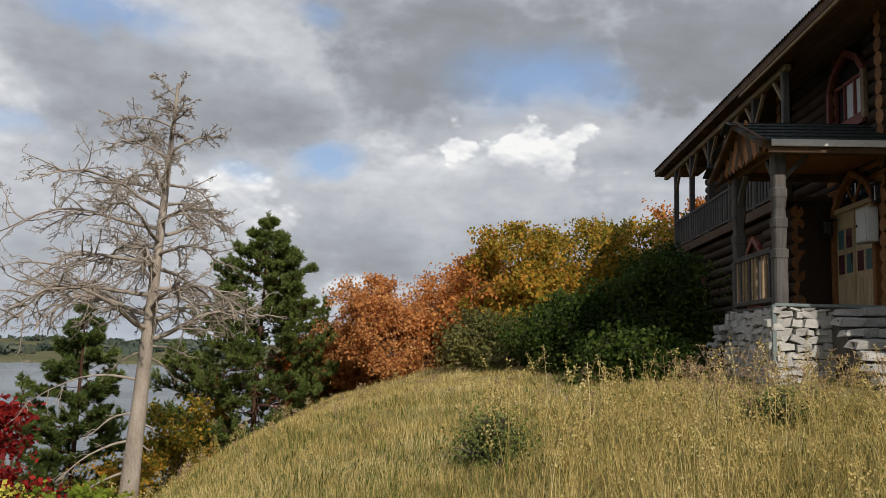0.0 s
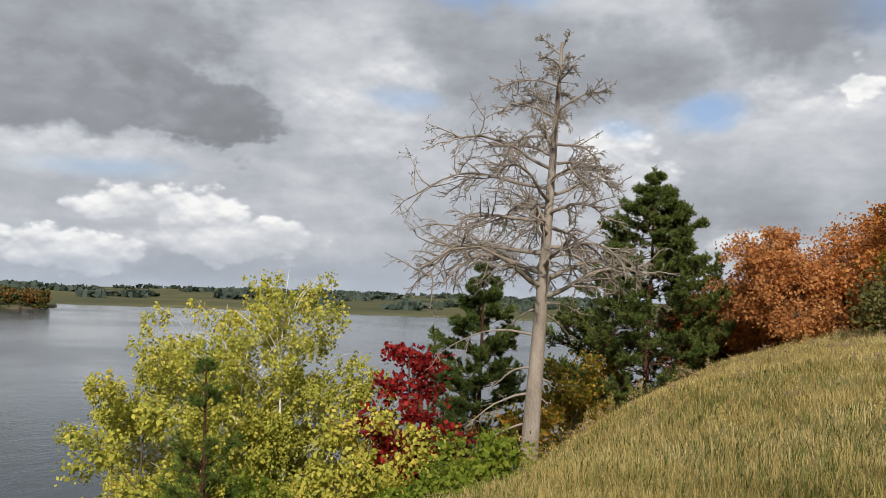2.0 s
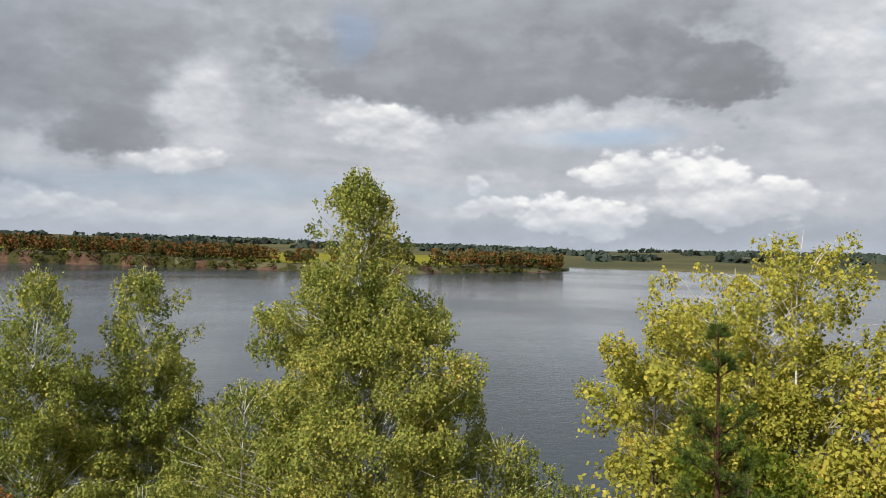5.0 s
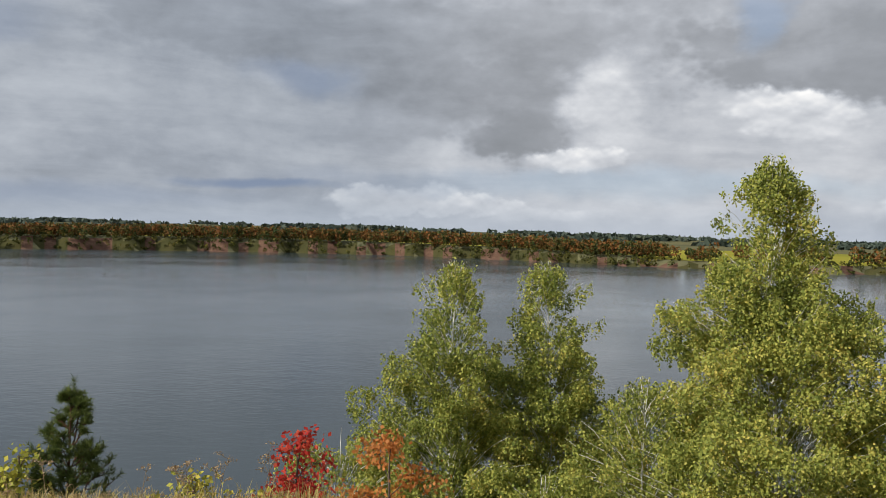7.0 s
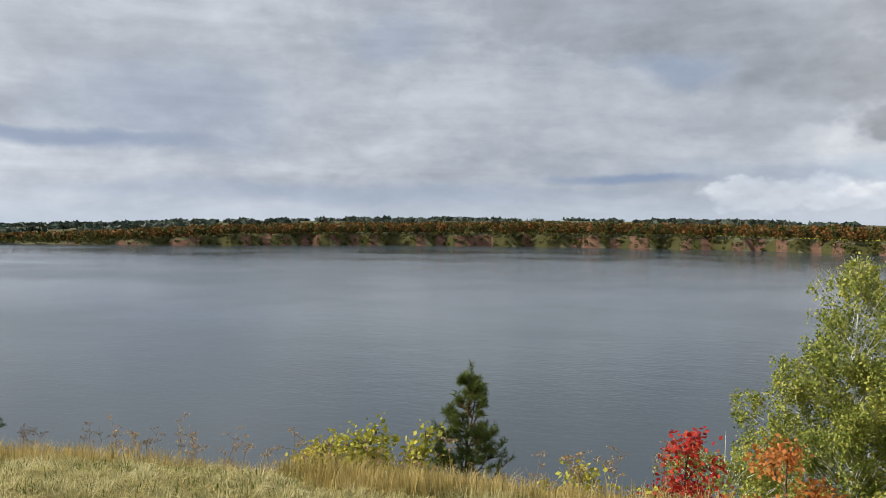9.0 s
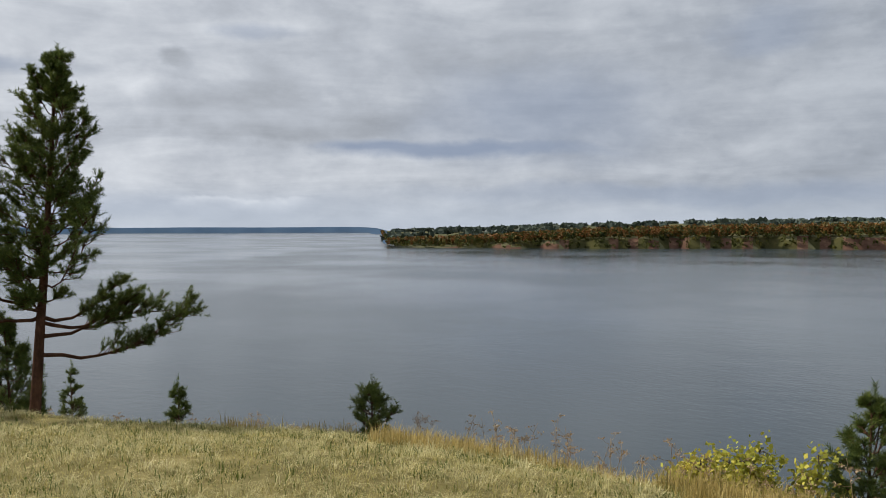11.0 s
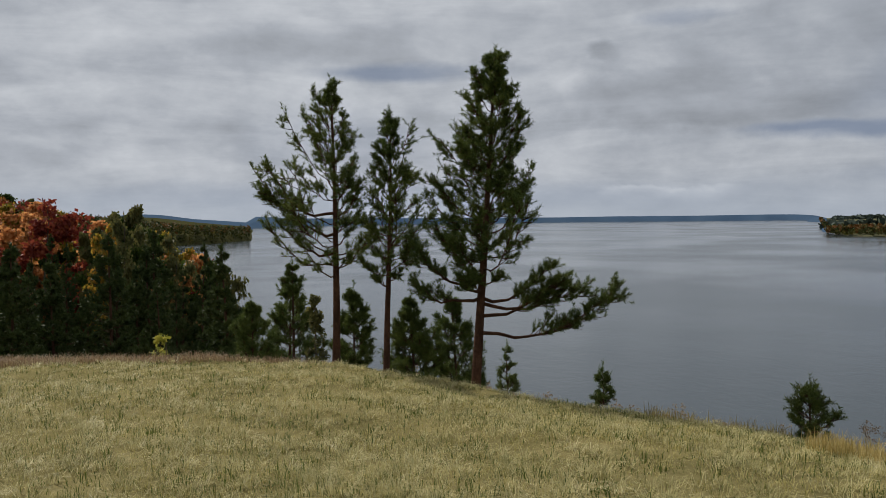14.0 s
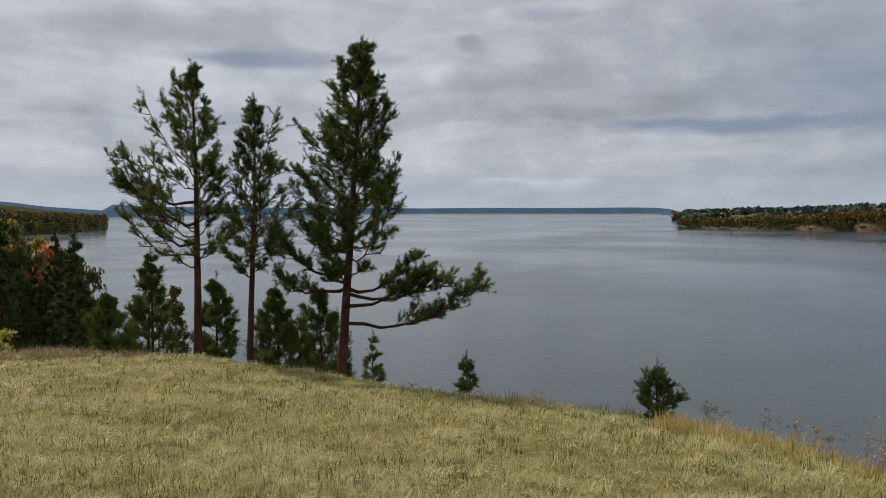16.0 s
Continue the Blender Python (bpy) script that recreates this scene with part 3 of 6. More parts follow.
def build_ground():
    rad = np.unique(np.round(np.concatenate([[0.0], np.geomspace(0.8, 5, 12), np.arange(5, 32, 0.4), np.geomspace(32, 1040, 70), np.arange(1050, 1700, 11.0), np.geomspace(1710, 4300, 30), np.arange(4320, 4950, 60)]), 3))
    na = 560
    az = np.arange(na) * 2 * np.pi / na
    R, A = np.meshgrid(rad[1:], az, indexing="ij")
    X, Y = -np.sin(A) * R, np.cos(A) * R
    Z = ground_height(X, Y)
    V = np.concatenate([[[0, 0, gz(0, 0)]], np.stack([X, Y, Z], -1).reshape(-1, 3)])
    k = len(rad) - 1
    i = 1 + np.arange(k - 1)[:, None] * na + np.arange(na)[None]
    j = 1 + np.arange(k - 1)[:, None] * na + (np.arange(na)[None] + 1) % na
    Q = np.stack([i, i + na, j + na, j], -1).reshape(-1, 4)
    T = np.stack([np.zeros(na, int), 1 + np.arange(na), 1 + (np.arange(na) + 1) % na], -1)
    c = V[Q].mean(1)
    nrm = np.cross(V[Q[:, 1]] - V[Q[:, 0]], V[Q[:, 3]] - V[Q[:, 0]])
    steep = np.abs(nrm[:, 2]) / (np.linalg.norm(nrm, axis=1) + 1e-9) < 0.86
    rr = np.hypot(c[:, 0], c[:, 1])
    ang = np.degrees(np.arctan2(-c[:, 0], c[:, 1])) % 360
    # distant wooded shores take the ground colour that has haze painted in
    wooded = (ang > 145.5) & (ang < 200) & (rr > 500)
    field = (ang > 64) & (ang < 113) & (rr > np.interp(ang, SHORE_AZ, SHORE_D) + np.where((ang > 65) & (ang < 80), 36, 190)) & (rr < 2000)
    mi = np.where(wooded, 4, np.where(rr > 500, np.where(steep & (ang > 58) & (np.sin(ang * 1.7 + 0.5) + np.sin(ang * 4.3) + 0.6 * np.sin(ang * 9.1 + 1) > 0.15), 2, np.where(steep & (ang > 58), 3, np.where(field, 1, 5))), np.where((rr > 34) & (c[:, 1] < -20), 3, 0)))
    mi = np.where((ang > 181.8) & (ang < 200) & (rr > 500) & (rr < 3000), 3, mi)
    me = mesh("ground", V, [Q, T], [M_SOIL, M_FIELD, M_CLIFF, M_FLOOR, M_FARHAZE, M_COUNTRY], np.concatenate([mi, np.zeros(na, int)]), smooth=True)
    return tagged(new("ground", me), "hillside of dry autumn grass falling to the lake, with far banks of red earth", "ground", kind="structure")


build_ground()


def build_water():
    rad = np.geomspace(25, 4960, 60)
    na = 180
    az = np.arange(na) * 2 * np.pi / na
    R, A = np.meshgrid(rad, az, indexing="ij")
    V = np.stack([-np.sin(A) * R, np.cos(A) * R, np.full_like(R, LAKE)], -1).reshape(-1, 3)
    i = np.arange(len(rad) - 1)[:, None] * na + np.arange(na)[None]
    j = np.arange(len(rad) - 1)[:, None] * na + (np.arange(na)[None] + 1) % na
    Q = np.stack([i, i + na, j + na, j], -1).reshape(-1, 4)
    tagged(new("water", mesh("water", V, Q, M_WATER, smooth=True)), "wide calm grey-blue lake under a cloudy sky", "lake", kind="structure")


build_water()


# ---- trees ----
def outline(u, kind):
    """Width of a crown (0..1) at the height u (0 foot, 1 tip)."""
    u = np.clip(u, 0, 1)
    if kind == "round":
        return np.sqrt(np.clip(1 - (1.9 * u - 0.9) ** 2, 0.02, 1))
    if kind == "birch":
        return np.clip(np.where(u < 0.35, 0.75 + 0.7 * u, 1.12 * (1 - (u - 0.2) / 0.83)), 0.10, 1)
    if kind == "plume":
        return np.clip((1 - u) ** 0.72, 0.05, 1) * np.clip(u * 3 + 0.35, 0, 1)
    if kind == "steeple":
        return np.clip((1 - u) ** 1.08, 0.03, 1)
    if kind == "dome":
        return np.clip(1.02 * (1 - u) ** 0.48, 0.10, 1) * np.clip(u * 2.5 + 0.45, 0, 1)
    if kind == "spire":
        return np.clip(0.06 + 0.96 * (1 - u) ** 0.85, 0.05, 1) * np.clip(u * 5 + 0.4, 0, 1)
    return np.clip(1 - u, 0.05, 1)


def broadleaf(name, x, y, height, width, leaf, bark, count, size, seed, label, category, shape="round", foot=0.25,
              stems=1, droop=0.2, limbs=26, twigs=7, group="", loose=0.16, top=None, sides=6, trunk_r=None, lean=(0.0, 0.0), split=False, bare=0.0, weep=0.0):
    """A leafy tree or bush: trunk, limbs and twigs, with leaves clustered along the twigs."""
    rng = np.random.default_rng(seed)
    base = gz(x, y) - 0.05
    height = top - base if top is not None else height
    ob = thing(name, x, y, base, label, category, group)
    trunk, split_limbs, knots = Tubes(), [], []
    r0 = trunk_r or height * 0.011 + 0.01
    lump = rng.uniform(0, 6.28, 4)

    def girth(u, a):
        k = 1 + 0.22 * math.sin(3 * a + lump[0] + 4 * u) + 0.18 * math.sin(5 * a + lump[1] - 9 * u) + 0.20 * math.sin(2 * a + 13 * u + lump[2]) + 0.12 * math.sin(9 * a + 21 * u + lump[3])
        return float(outline(np.array(u), shape)) * width * 0.5 * k

    for s in range(stems):
        off = rng.normal(size=2) * (0.05 * width if stems > 1 else 0.0)
        hs = height * (1.0 if s == 0 else rng.uniform(0.60, 0.85))
        t = np.linspace(0, 1, 9)
        bend = np.cumsum(rng.normal(size=(9, 2)), 0) * 0.010 * hs
        bend -= bend[0]
        path = np.stack([bend[:, 0] + off[0] * t * 2 + lean[0] * t * hs, bend[:, 1] + off[1] * t * 2 + lean[1] * t * hs, t * hs * 0.98], -1)
        trunk.add(path * np.array([1, 1, 0.95]), r0 * (1 - 0.93 * t) + 0.006, sides + 2)
        for i in range(limbs):
            u = bare * 0.8 + (1 - bare * 0.8) * (i + rng.uniform(0, 1)) / limbs
            h = foot + (0.98 - foot) * u
            a = i * 2.4 + rng.uniform(-0.5, 0.5)
            reach = girth(u, a) * rng.uniform(0.6, 0.95)
            hb = max(0.06, h - 0.5 * reach / hs - 0.03)
            start = np.array([np.interp(hb, t, path[:, k]) for k in range(3)])
            mid = np.array([np.interp(h, t, path[:, k]) for k in range(3)])
            end = mid + np.array([math.cos(a) * reach, math.sin(a) * reach, 0.0])
            q = np.linspace(0, 1, 6)[:, None]
            limb = start * (1 - q) + end * q
            limb[:, 2] += np.sin(q[:, 0] * math.pi) * reach * rng.uniform(0.05, 0.25)
            limb += rng.normal(size=limb.shape) * 0.04 * reach * np.sin(q * math.pi)
            branch = trunk
            if split:
                branch = Tubes()
                split_limbs.append(branch)
            branch.add(limb, np.linspace(max(r0 * (1 - h) * 0.5, 0.012), 0.005, 6), 5)
            for f in (0.45, 0.68, 0.86, 1.0):
                knots.append((np.array([np.interp(f, q[:, 0], limb[:, k]) for k in range(3)]), reach))
    # clusters of leaves fill the crown, thick at the outside
    many = int(limbs * twigs * stems * 1.5)
    spots_, reach_, twig = [], [], Tubes()
    kp = np.array([k[0] for k in knots])
    while len(spots_) < many:
        near = rng.integers(0, len(kp))
        if (near % 4 == 0 and rng.uniform() < 0.75) or (weep and rng.uniform() > knots[near][1] / 1.6 + 0.25):
            continue
        c = kp[near] + np.clip(rng.normal(size=3), -1.8, 1.8) * np.array([1, 1, 0.8]) * min(0.16 * knots[near][1] + 0.05, 0.48)
        if c[2] > height * 0.985:
            continue
        p0 = knots[near][0]
        mid = (p0 + c) / 2 + np.array([0, 0, 0.08 * np.linalg.norm(c - p0)])
        twig.add(np.stack([p0, mid, c]), [0.008, 0.006, 0.003], 3)
        spots_.append(c)
        reach_.append(rng.uniform(0.6, 1.35) * (min(1.0, knots[near][1] + 0.3) if weep else 1.0))
    spots_, reach_ = np.array(spots_), np.array(reach_)
    k = max(3, count // many)
    rc = min(0.030 * width + 0.075, 0.30) * loose / 0.3
    C = np.repeat(spots_, k, 0)
    P = C + np.clip(rng.normal(size=C.shape), -1.5, 1.5) * rc * np.repeat(reach_, k)[:, None] * np.array([1, 1, 0.75 + 0.6 * droop])
    if weep:
        # birch twigs: each cluster hangs as a few strings of leaves
        strings = rng.normal(size=(many, 5, 2)) * rc * 1.15
        which = rng.integers(0, 5, len(C))
        owner = np.repeat(np.arange(many), k)
        P = C + np.clip(rng.normal(size=C.shape), -1.6, 1.6) * 0.055
        P[:, :2] += strings[owner, which] * np.minimum(reach_[owner], 1.0)[:, None]
        P[:, 2] += rc * 0.6 * np.cos(which * 1.9 + owner) - rng.uniform(0, 1, len(P)) * weep * np.repeat(reach_, k)
    P[:, 2] -= droop * rc * np.clip(np.abs(rng.normal(size=len(P))), 0, 1.5) * 1.4
    child("trunk", trunk.mesh("trunk", bark), ob)
    for b in split_limbs:
        child("limb", b.mesh("limb", bark), ob)
    leaves = cards(P, size, rng, leaf, "crown", 1.35, 0.4 + droop)
    co = np.empty(len(P) * 12, np.float32)
    leaves.vertices.foreach_get("co", co)
    Ft = np.concatenate(twig.F)
    child("crown", mesh("crown", np.concatenate([co.reshape(-1, 3), np.concatenate(twig.V)]), np.concatenate([np.arange(4 * len(P)).reshape(-1, 4), Ft + 4 * len(P)]), [leaf, M_DARK_BARK], np.repeat([0, 1], [len(P), len(Ft)])), ob)
    return ob


def birch(x, y, top, widths, clumps, per, seed, leaf, label, leaf_size=0.062, stems=((0.0, 0.0, 1.0),), trunk_r=0.12, deep=9.0):
    """A birch: white stems, rising limbs, and hanging clumps of leaves with gaps between; widths are (metres under the top, width)."""
    rng = np.random.default_rng(seed)
    base = gz(x, y) - 0.08
    height = top - base
    ob = thing("birch", x, y, base, label, "birch tree", "birches on the bank")
    hs_, ws_ = zip(*widths)
    branches = Tubes()
    paths = []
    t = np.linspace(0, 1, 12)
    for dx_, dy_, share in stems:
        wig = np.cumsum(rng.normal(size=(12, 2)), 0) * 0.012 * height
        wig -= wig[0]
        wig *= (1 - t[:, None] * 0.6)
        path = np.stack([wig[:, 0] + dx_ * t, wig[:, 1] + dy_ * t, t * height * share * (0.985 - 0.25 / height)], -1)
        trunk = Tubes()
        trunk.add(path, trunk_r * share * (1 - 0.97 * t ** 0.8) + 0.004, 9)
        child("trunk", trunk.mesh("trunk", M_BIRCH_BARK), ob, "white birch stem with dark marks")
        paths.append((path, share))
    lobes = rng.uniform(0, 6.28, 5)
    L, made = [], 0
    while made < clumps:
        drop = rng.uniform(0.08, min(deep, height * 0.95))
        u = 1 - drop / height
        w = float(np.interp(drop, hs_, ws_)) * 0.5
        if rng.uniform() > (0.5 if drop < 0.9 else 0.14) + 0.86 * w / (max(ws_) * 0.5):
            continue
        a = rng.uniform(0, 2 * math.pi)
        lump_ = 1 + 0.24 * math.sin(2 * a + lobes[0] + 1.1 * drop) + 0.24 * math.sin(3 * a + lobes[1] - 1.9 * drop) + 0.24 * math.sin(4 * a + lobes[2] + 3.3 * drop)
        out = w * lump_ * (0.25 + 0.75 * rng.uniform() ** 0.55)
        path, share = paths[rng.integers(len(paths))]
        if u > share:
            continue
        axis_ = np.array([np.interp(u / share, t, path[:, k]) for k in range(3)])
        c = axis_ + np.array([math.cos(a) * out, math.sin(a) * out, 0])
        hb = max(0.03, u - (0.35 + 0.75 * out) / height * rng.uniform(0.8, 1.3))
        start = np.array([np.interp(hb / share, t, path[:, k]) for k in range(3)])
        q = np.linspace(0, 1, 6)[:, None]
        pts = start + (c + np.array([0, 0, 0.12]) - start) * q
        pts[:, 2] += np.sin(q[:, 0] * math.pi) * out * 0.14
        pts += rng.normal(size=pts.shape) * 0.03 * (0.4 + out) * np.sin(q * math.pi)
        if made % 12 == 0:
            limb_ = Tubes()
            limb_.add(pts, np.linspace(max(0.012, trunk_r * 0.34 * (1 - u)), 0.006, 6), 5)
            child("limb", limb_.mesh("limb", M_BIRCH_BARK), ob)
        else:
            branches.add(pts[2:], np.linspace(0.010, 0.004, 4), 3)
        r = rng.uniform(0.18, 0.42) * min(1.0, 0.55 + 0.3 * w)
        n_ = int(per * (r / 0.26) ** 2 * (0.5 if drop < 2.6 else 1.0))
        # leaves hang on strings below the clump's head
        k_ = max(4, n_ // 9)
        top_ = rng.normal(size=(k_, 3))
        top_ /= np.linalg.norm(top_, axis=1)[:, None]
        top_ *= (r * rng.uniform(0.3, 1.0, k_) ** 0.5)[:, None] * np.array([1.15, 1.15, 0.7])
        own = rng.integers(0, k_, n_)
        hang = rng.uniform(0, 1, n_) * rng.uniform(0.12, 0.55, k_)[own] * (0.6 + r)
        P = c + top_[own] + rng.normal(size=(n_, 3)) * 0.030
        P[:, 2] -= hang
        L.append(P)
        made += 1
    child("twig_spray", branches.mesh("twig_spray", M_BIRCH_BARK), ob)["kind"] = "stuff"
    child("crown", cards(np.concatenate(L), leaf_size, rng, leaf, "crown", 1.3, 0.9), ob)
    return ob


def needles(shoots, dirs, lens, rng, per, length, width, mat, name):
    """Pairs of needles standing off along each shoot."""
    S, D, L = np.repeat(shoots, per, 0), np.repeat(dirs, per, 0), np.repeat(lens, per)
    k = len(S)
    a = rng.uniform(0.0, 1.0, k)
    P = S + D * (L * a)[:, None]
    side = np.cross(D, rng.normal(size=(k, 3)))
    side /= np.linalg.norm(side, axis=1)[:, None] + 1e-9
    w = D * rng.uniform(0.45, 1.0, k)[:, None] + side * rng.uniform(0.5, 1.0, k)[:, None]
    w /= np.linalg.norm(w, axis=1)[:, None]
    b = np.cross(w, rng.normal(size=(k, 3)))
    b /= np.linalg.norm(b, axis=1)[:, None] + 1e-9
    ln = (length * rng.uniform(0.7, 1.2, k))[:, None]
    V = np.stack([P - b * width * 0.5, P + b * width * 0.5, P + w * ln], 1).reshape(-1, 3)
    return mesh(name, V, np.arange(3 * k).reshape(-1, 3), mat)


def pine(name, x, y, height, width, seed, label, group="", bare=0.25, whorls=14, per=5, shoots=16, needle=0.085, nper=34,
         thick=0.010, leaf=None, shape="spire", lift=0.55, trunk_r=None, lean=(0.0, 0.0), extra=(), top=None, bark=None, ragged=0.35, sweep=None, split=False):
    """A Scots pine: whorls of rising limbs, shoots near their ends, needles round each shoot."""
    rng = np.random.default_rng(seed)
    base = gz(x, y) - 0.05
    height = top - base if top is not None else height
    ob = thing(name, x, y, base, label, "pine tree", group)
    trunk, split_limbs = Tubes(), []
    r0 = trunk_r or height * 0.0125
    t = np.linspace(0, 1, 14)
    bend = np.cumsum(np.cumsum(rng.normal(size=(14, 2)), 0), 0) * 0.0007 * height
    path = np.stack([bend[:, 0] + lean[0] * t * height, bend[:, 1] + lean[1] * t * height, t * height], -1)
    trunk.add(path, r0 * (1 - 0.9 * t ** 1.1) + 0.004, 9)
    S, D, L = [], [], []

    def limb(h, a, reach, up, n, rad):
        start = np.array([np.interp(h, t, path[:, k]) for k in range(3)])
        q = np.linspace(0, 1, 8)
        out = np.array([math.cos(a), math.sin(a), 0.0])
        crook = np.cumsum(rng.normal(size=(8, 3)) * 0.035 * reach, 0)
        crook -= crook[0]
        pts = start + out * (q * reach)[:, None] + np.stack([0 * q, 0 * q, reach * up * (q ** 1.6) - reach * 0.10 * np.sin(q * math.pi)], -1) + crook
        branch = trunk
        if split:
            branch = Tubes()
            split_limbs.append(branch)
        branch.add(pts, np.linspace(rad, 0.006, 8), 5)
        for i in range(n):
            f = 1 - rng.uniform(0, 0.68) ** 1.35
            p0 = np.array([np.interp(f, q, pts[:, k]) for k in range(3)])
            side = np.array([-out[1], out[0], 0]) * rng.choice([-1, 1]) * rng.uniform(0.1, 0.9)
            d = out * rng.uniform(0.3, 1.0) + side + np.array([0, 0, rng.uniform(-0.05, 0.9)])
            d /= np.linalg.norm(d)
            ln = reach * rng.uniform(0.10, 0.26) + 0.06
            twig = p0 + d * ln
            branch.add(np.stack([p0, p0 + d * ln * 0.5 - np.array([0, 0, 0.02 * ln]), twig]), [0.010, 0.008, 0.005], 3)
            for s in range(rng.integers(2, 5)):
                dd = d * 0.7 + np.array([0, 0, 0.55]) + rng.normal(size=3) * 0.42
                dd /= np.linalg.norm(dd)
                S.append(p0 + d * ln * rng.uniform(0.35, 1.0))
                D.append(dd)
                L.append(rng.uniform(0.10, 0.24) * min(1.0, 0.5 + reach))

    for i in range(whorls):
        u = (i + 0.3 * rng.uniform()) / (whorls - 1 + 0.3)
        h = bare + (0.97 - bare) * u
        for j in range(per):
            if rng.uniform() < ragged * 0.5:
                continue
            a = j * 2 * math.pi / per + i * 1.1 + rng.uniform(-0.35, 0.35)
            w = outline(np.array(u), shape) * width * 0.5 * rng.uniform(1 - ragged, 1.12)
            if sweep is not None:
                w *= 1 + sweep[1] * math.cos(a - sweep[0])
            limb(min(0.975, h + rng.uniform(-0.5, 0.5) * (0.97 - bare) / whorls), a, w, lift * (0.5 + u) * rng.uniform(0.6, 1.35), max(3, int(shoots * (0.35 + w / width))), max(0.012, r0 * 0.33 * (1 - h)))
    for h, a, reach, up, n in extra:
        limb(h, radians(a), reach, up, n, r0 * 0.42)
    for i in range(7):
        S.append(path[-1] - np.array([0, 0, 0.07 * i]) + rng.normal(size=3) * 0.02)
        D.append(np.array([0, 0, 1.0]) + rng.normal(size=3) * 0.15 * i)
        D[-1] /= np.linalg.norm(D[-1])
        L.append(0.26)
    child("trunk", trunk.mesh("trunk", bark or M_PINE_BARK), ob)
    for b in split_limbs:
        child("limb", b.mesh("limb", bark or M_PINE_BARK), ob)
    child("crown", needles(np.array(S), np.array(D), np.array(L), rng, nper, needle, thick, leaf or L_PINE, "crown"), ob, "tufts of dark green needles")
    return ob


def dead_pine(x, y, top, seed):
    rng = np.random.default_rng(seed)
    base = gz(x, y) - 0.15
    height = top - base
    ob = thing("dead_pine", x, y, base, "tall dead bleached pine with bare twisted branches on the slope", "dead tree")
    trunk = Tubes()
    t = np.linspace(0, 1, 22)
    wig = np.cumsum(np.cumsum(rng.normal(size=(22, 2)), 0), 0) * 0.00012
    path = np.stack([wig[:, 0] + 0.42 * t, wig[:, 1] + 0.50 * t, t * height], -1)
    trunk.add(path, 0.235 * (1 - 0.90 * t ** 0.9) + 0.012 + 0.05 * np.exp(-t * 30), 14)
    child("trunk", trunk.mesh("trunk", M_DEAD), ob, "bleached trunk with flaking bark")

    def grow(tubes, p, d, ln, rad, level, arch):
        k = 9 if level == 0 else 5
        pts = [p]
        for i in range(k):
            sag = arch * (0.17 - 0.070 * i) if level == 0 else -0.03
            d = d + rng.normal(size=3) * (0.13, 0.24, 0.30, 0.32)[level] * np.array([1, 1, 0.8]) + np.array([0, 0, sag])
            d /= np.linalg.norm(d)
            pts.append(pts[-1] + d * ln / k)
        pts = np.array(pts)
        tubes.add(pts, rad * (1 - 0.78 * np.linspace(0, 1, k + 1) ** 0.8) + 0.0035, (7, 4, 3, 3)[level])
        if level < 3:
            for i in range((17, 6, 4)[level]):
                f = rng.uniform((0.28, 0.2, 0.2)[level], 1.0)
                p0 = np.array([np.interp(f * k, np.arange(k + 1), pts[:, c]) for c in range(3)])
                dd = (pts[-1] - pts[0]) / ln * 0.75 + rng.normal(size=3) * np.array([0.5, 0.5, 0.42]) + np.array([0, 0, -0.06])
                grow(tubes, p0, dd / np.linalg.norm(dd), ln * rng.uniform(0.20, 0.38), max(rad * 0.36, 0.0040), level + 1, 0)

    hs = np.linspace(0.44, 0.985, 40)
    for i, h in enumerate(hs):
        a = i * 2.4 + rng.uniform(-0.4, 0.4)
        side = 1.0 + 0.26 * math.cos(a - radians(206))
        reach = np.interp(h, [0.43, 0.50, 0.60, 0.75, 0.88, 1.0], [2.8, 3.15, 2.8, 2.05, 1.2, 0.4]) * rng.uniform(0.7, 1.08) * side
        p = np.array([np.interp(h, t, path[:, c]) for c in range(3)])
        d = np.array([math.cos(a), math.sin(a), np.interp(h, [0.43, 0.62, 0.8, 1.0], [0.10, -0.05, 0.05, 0.7]) + rng.uniform(-0.22, 0.22)])
        tubes = Tubes()
        grow(tubes, p, d / np.linalg.norm(d), reach * 1.08, np.interp(h, [0.43, 0.8, 1], [0.066, 0.036, 0.018]), 0, float(np.interp(h, [0.43, 0.8, 1], [1.15, 0.8, 0.2])))
        child("limb", tubes.mesh("limb", M_DEAD), ob)
    for h, a, ln, dz in ((0.36, 205, 2.3, 0.25), (0.295, 215, 1.0, 0.0), (0.24, 200, 1.6, -0.1), (0.27, 20, 0.45, 0.0), (0.18, 205, 1.35, -0.25), (0.42, 190, 0.9, -0.2), (0.43, 15, 1.0, 0.1), (0.41, 60, 0.8, -0.3), (0.23, 15, 0.35, 0.1)):
        p = np.array([np.interp(h, t, path[:, c]) for c in range(3)])
        d = np.array([math.cos(radians(a)), math.sin(radians(a)), dz])
        q = np.linspace(0, 1, 8)
        pts = p + q[:, None] * d * ln
        pts[:, 2] -= 0.42 * ln * q ** 2.4
        pts += np.cumsum(rng.normal(size=(8, 3)) * 0.018, 0) * q[:, None]
        tubes = Tubes()
        tubes.add(pts, np.linspace(0.038, 0.008, 8), 6)
        for i in range(6):
            f = pts[rng.integers(3, 8)]
            w = np.array([d[0] * 0.6, d[1] * 0.6, -0.4]) + rng.normal(size=3) * 0.4
            grow(tubes, f, w / np.linalg.norm(w), ln * 0.24, 0.010, 2, 0)
        child("limb", tubes.mesh("limb", M_DEAD), ob)


# north slope
dead_pine(-9.5, 18.05, 7.62, 4)
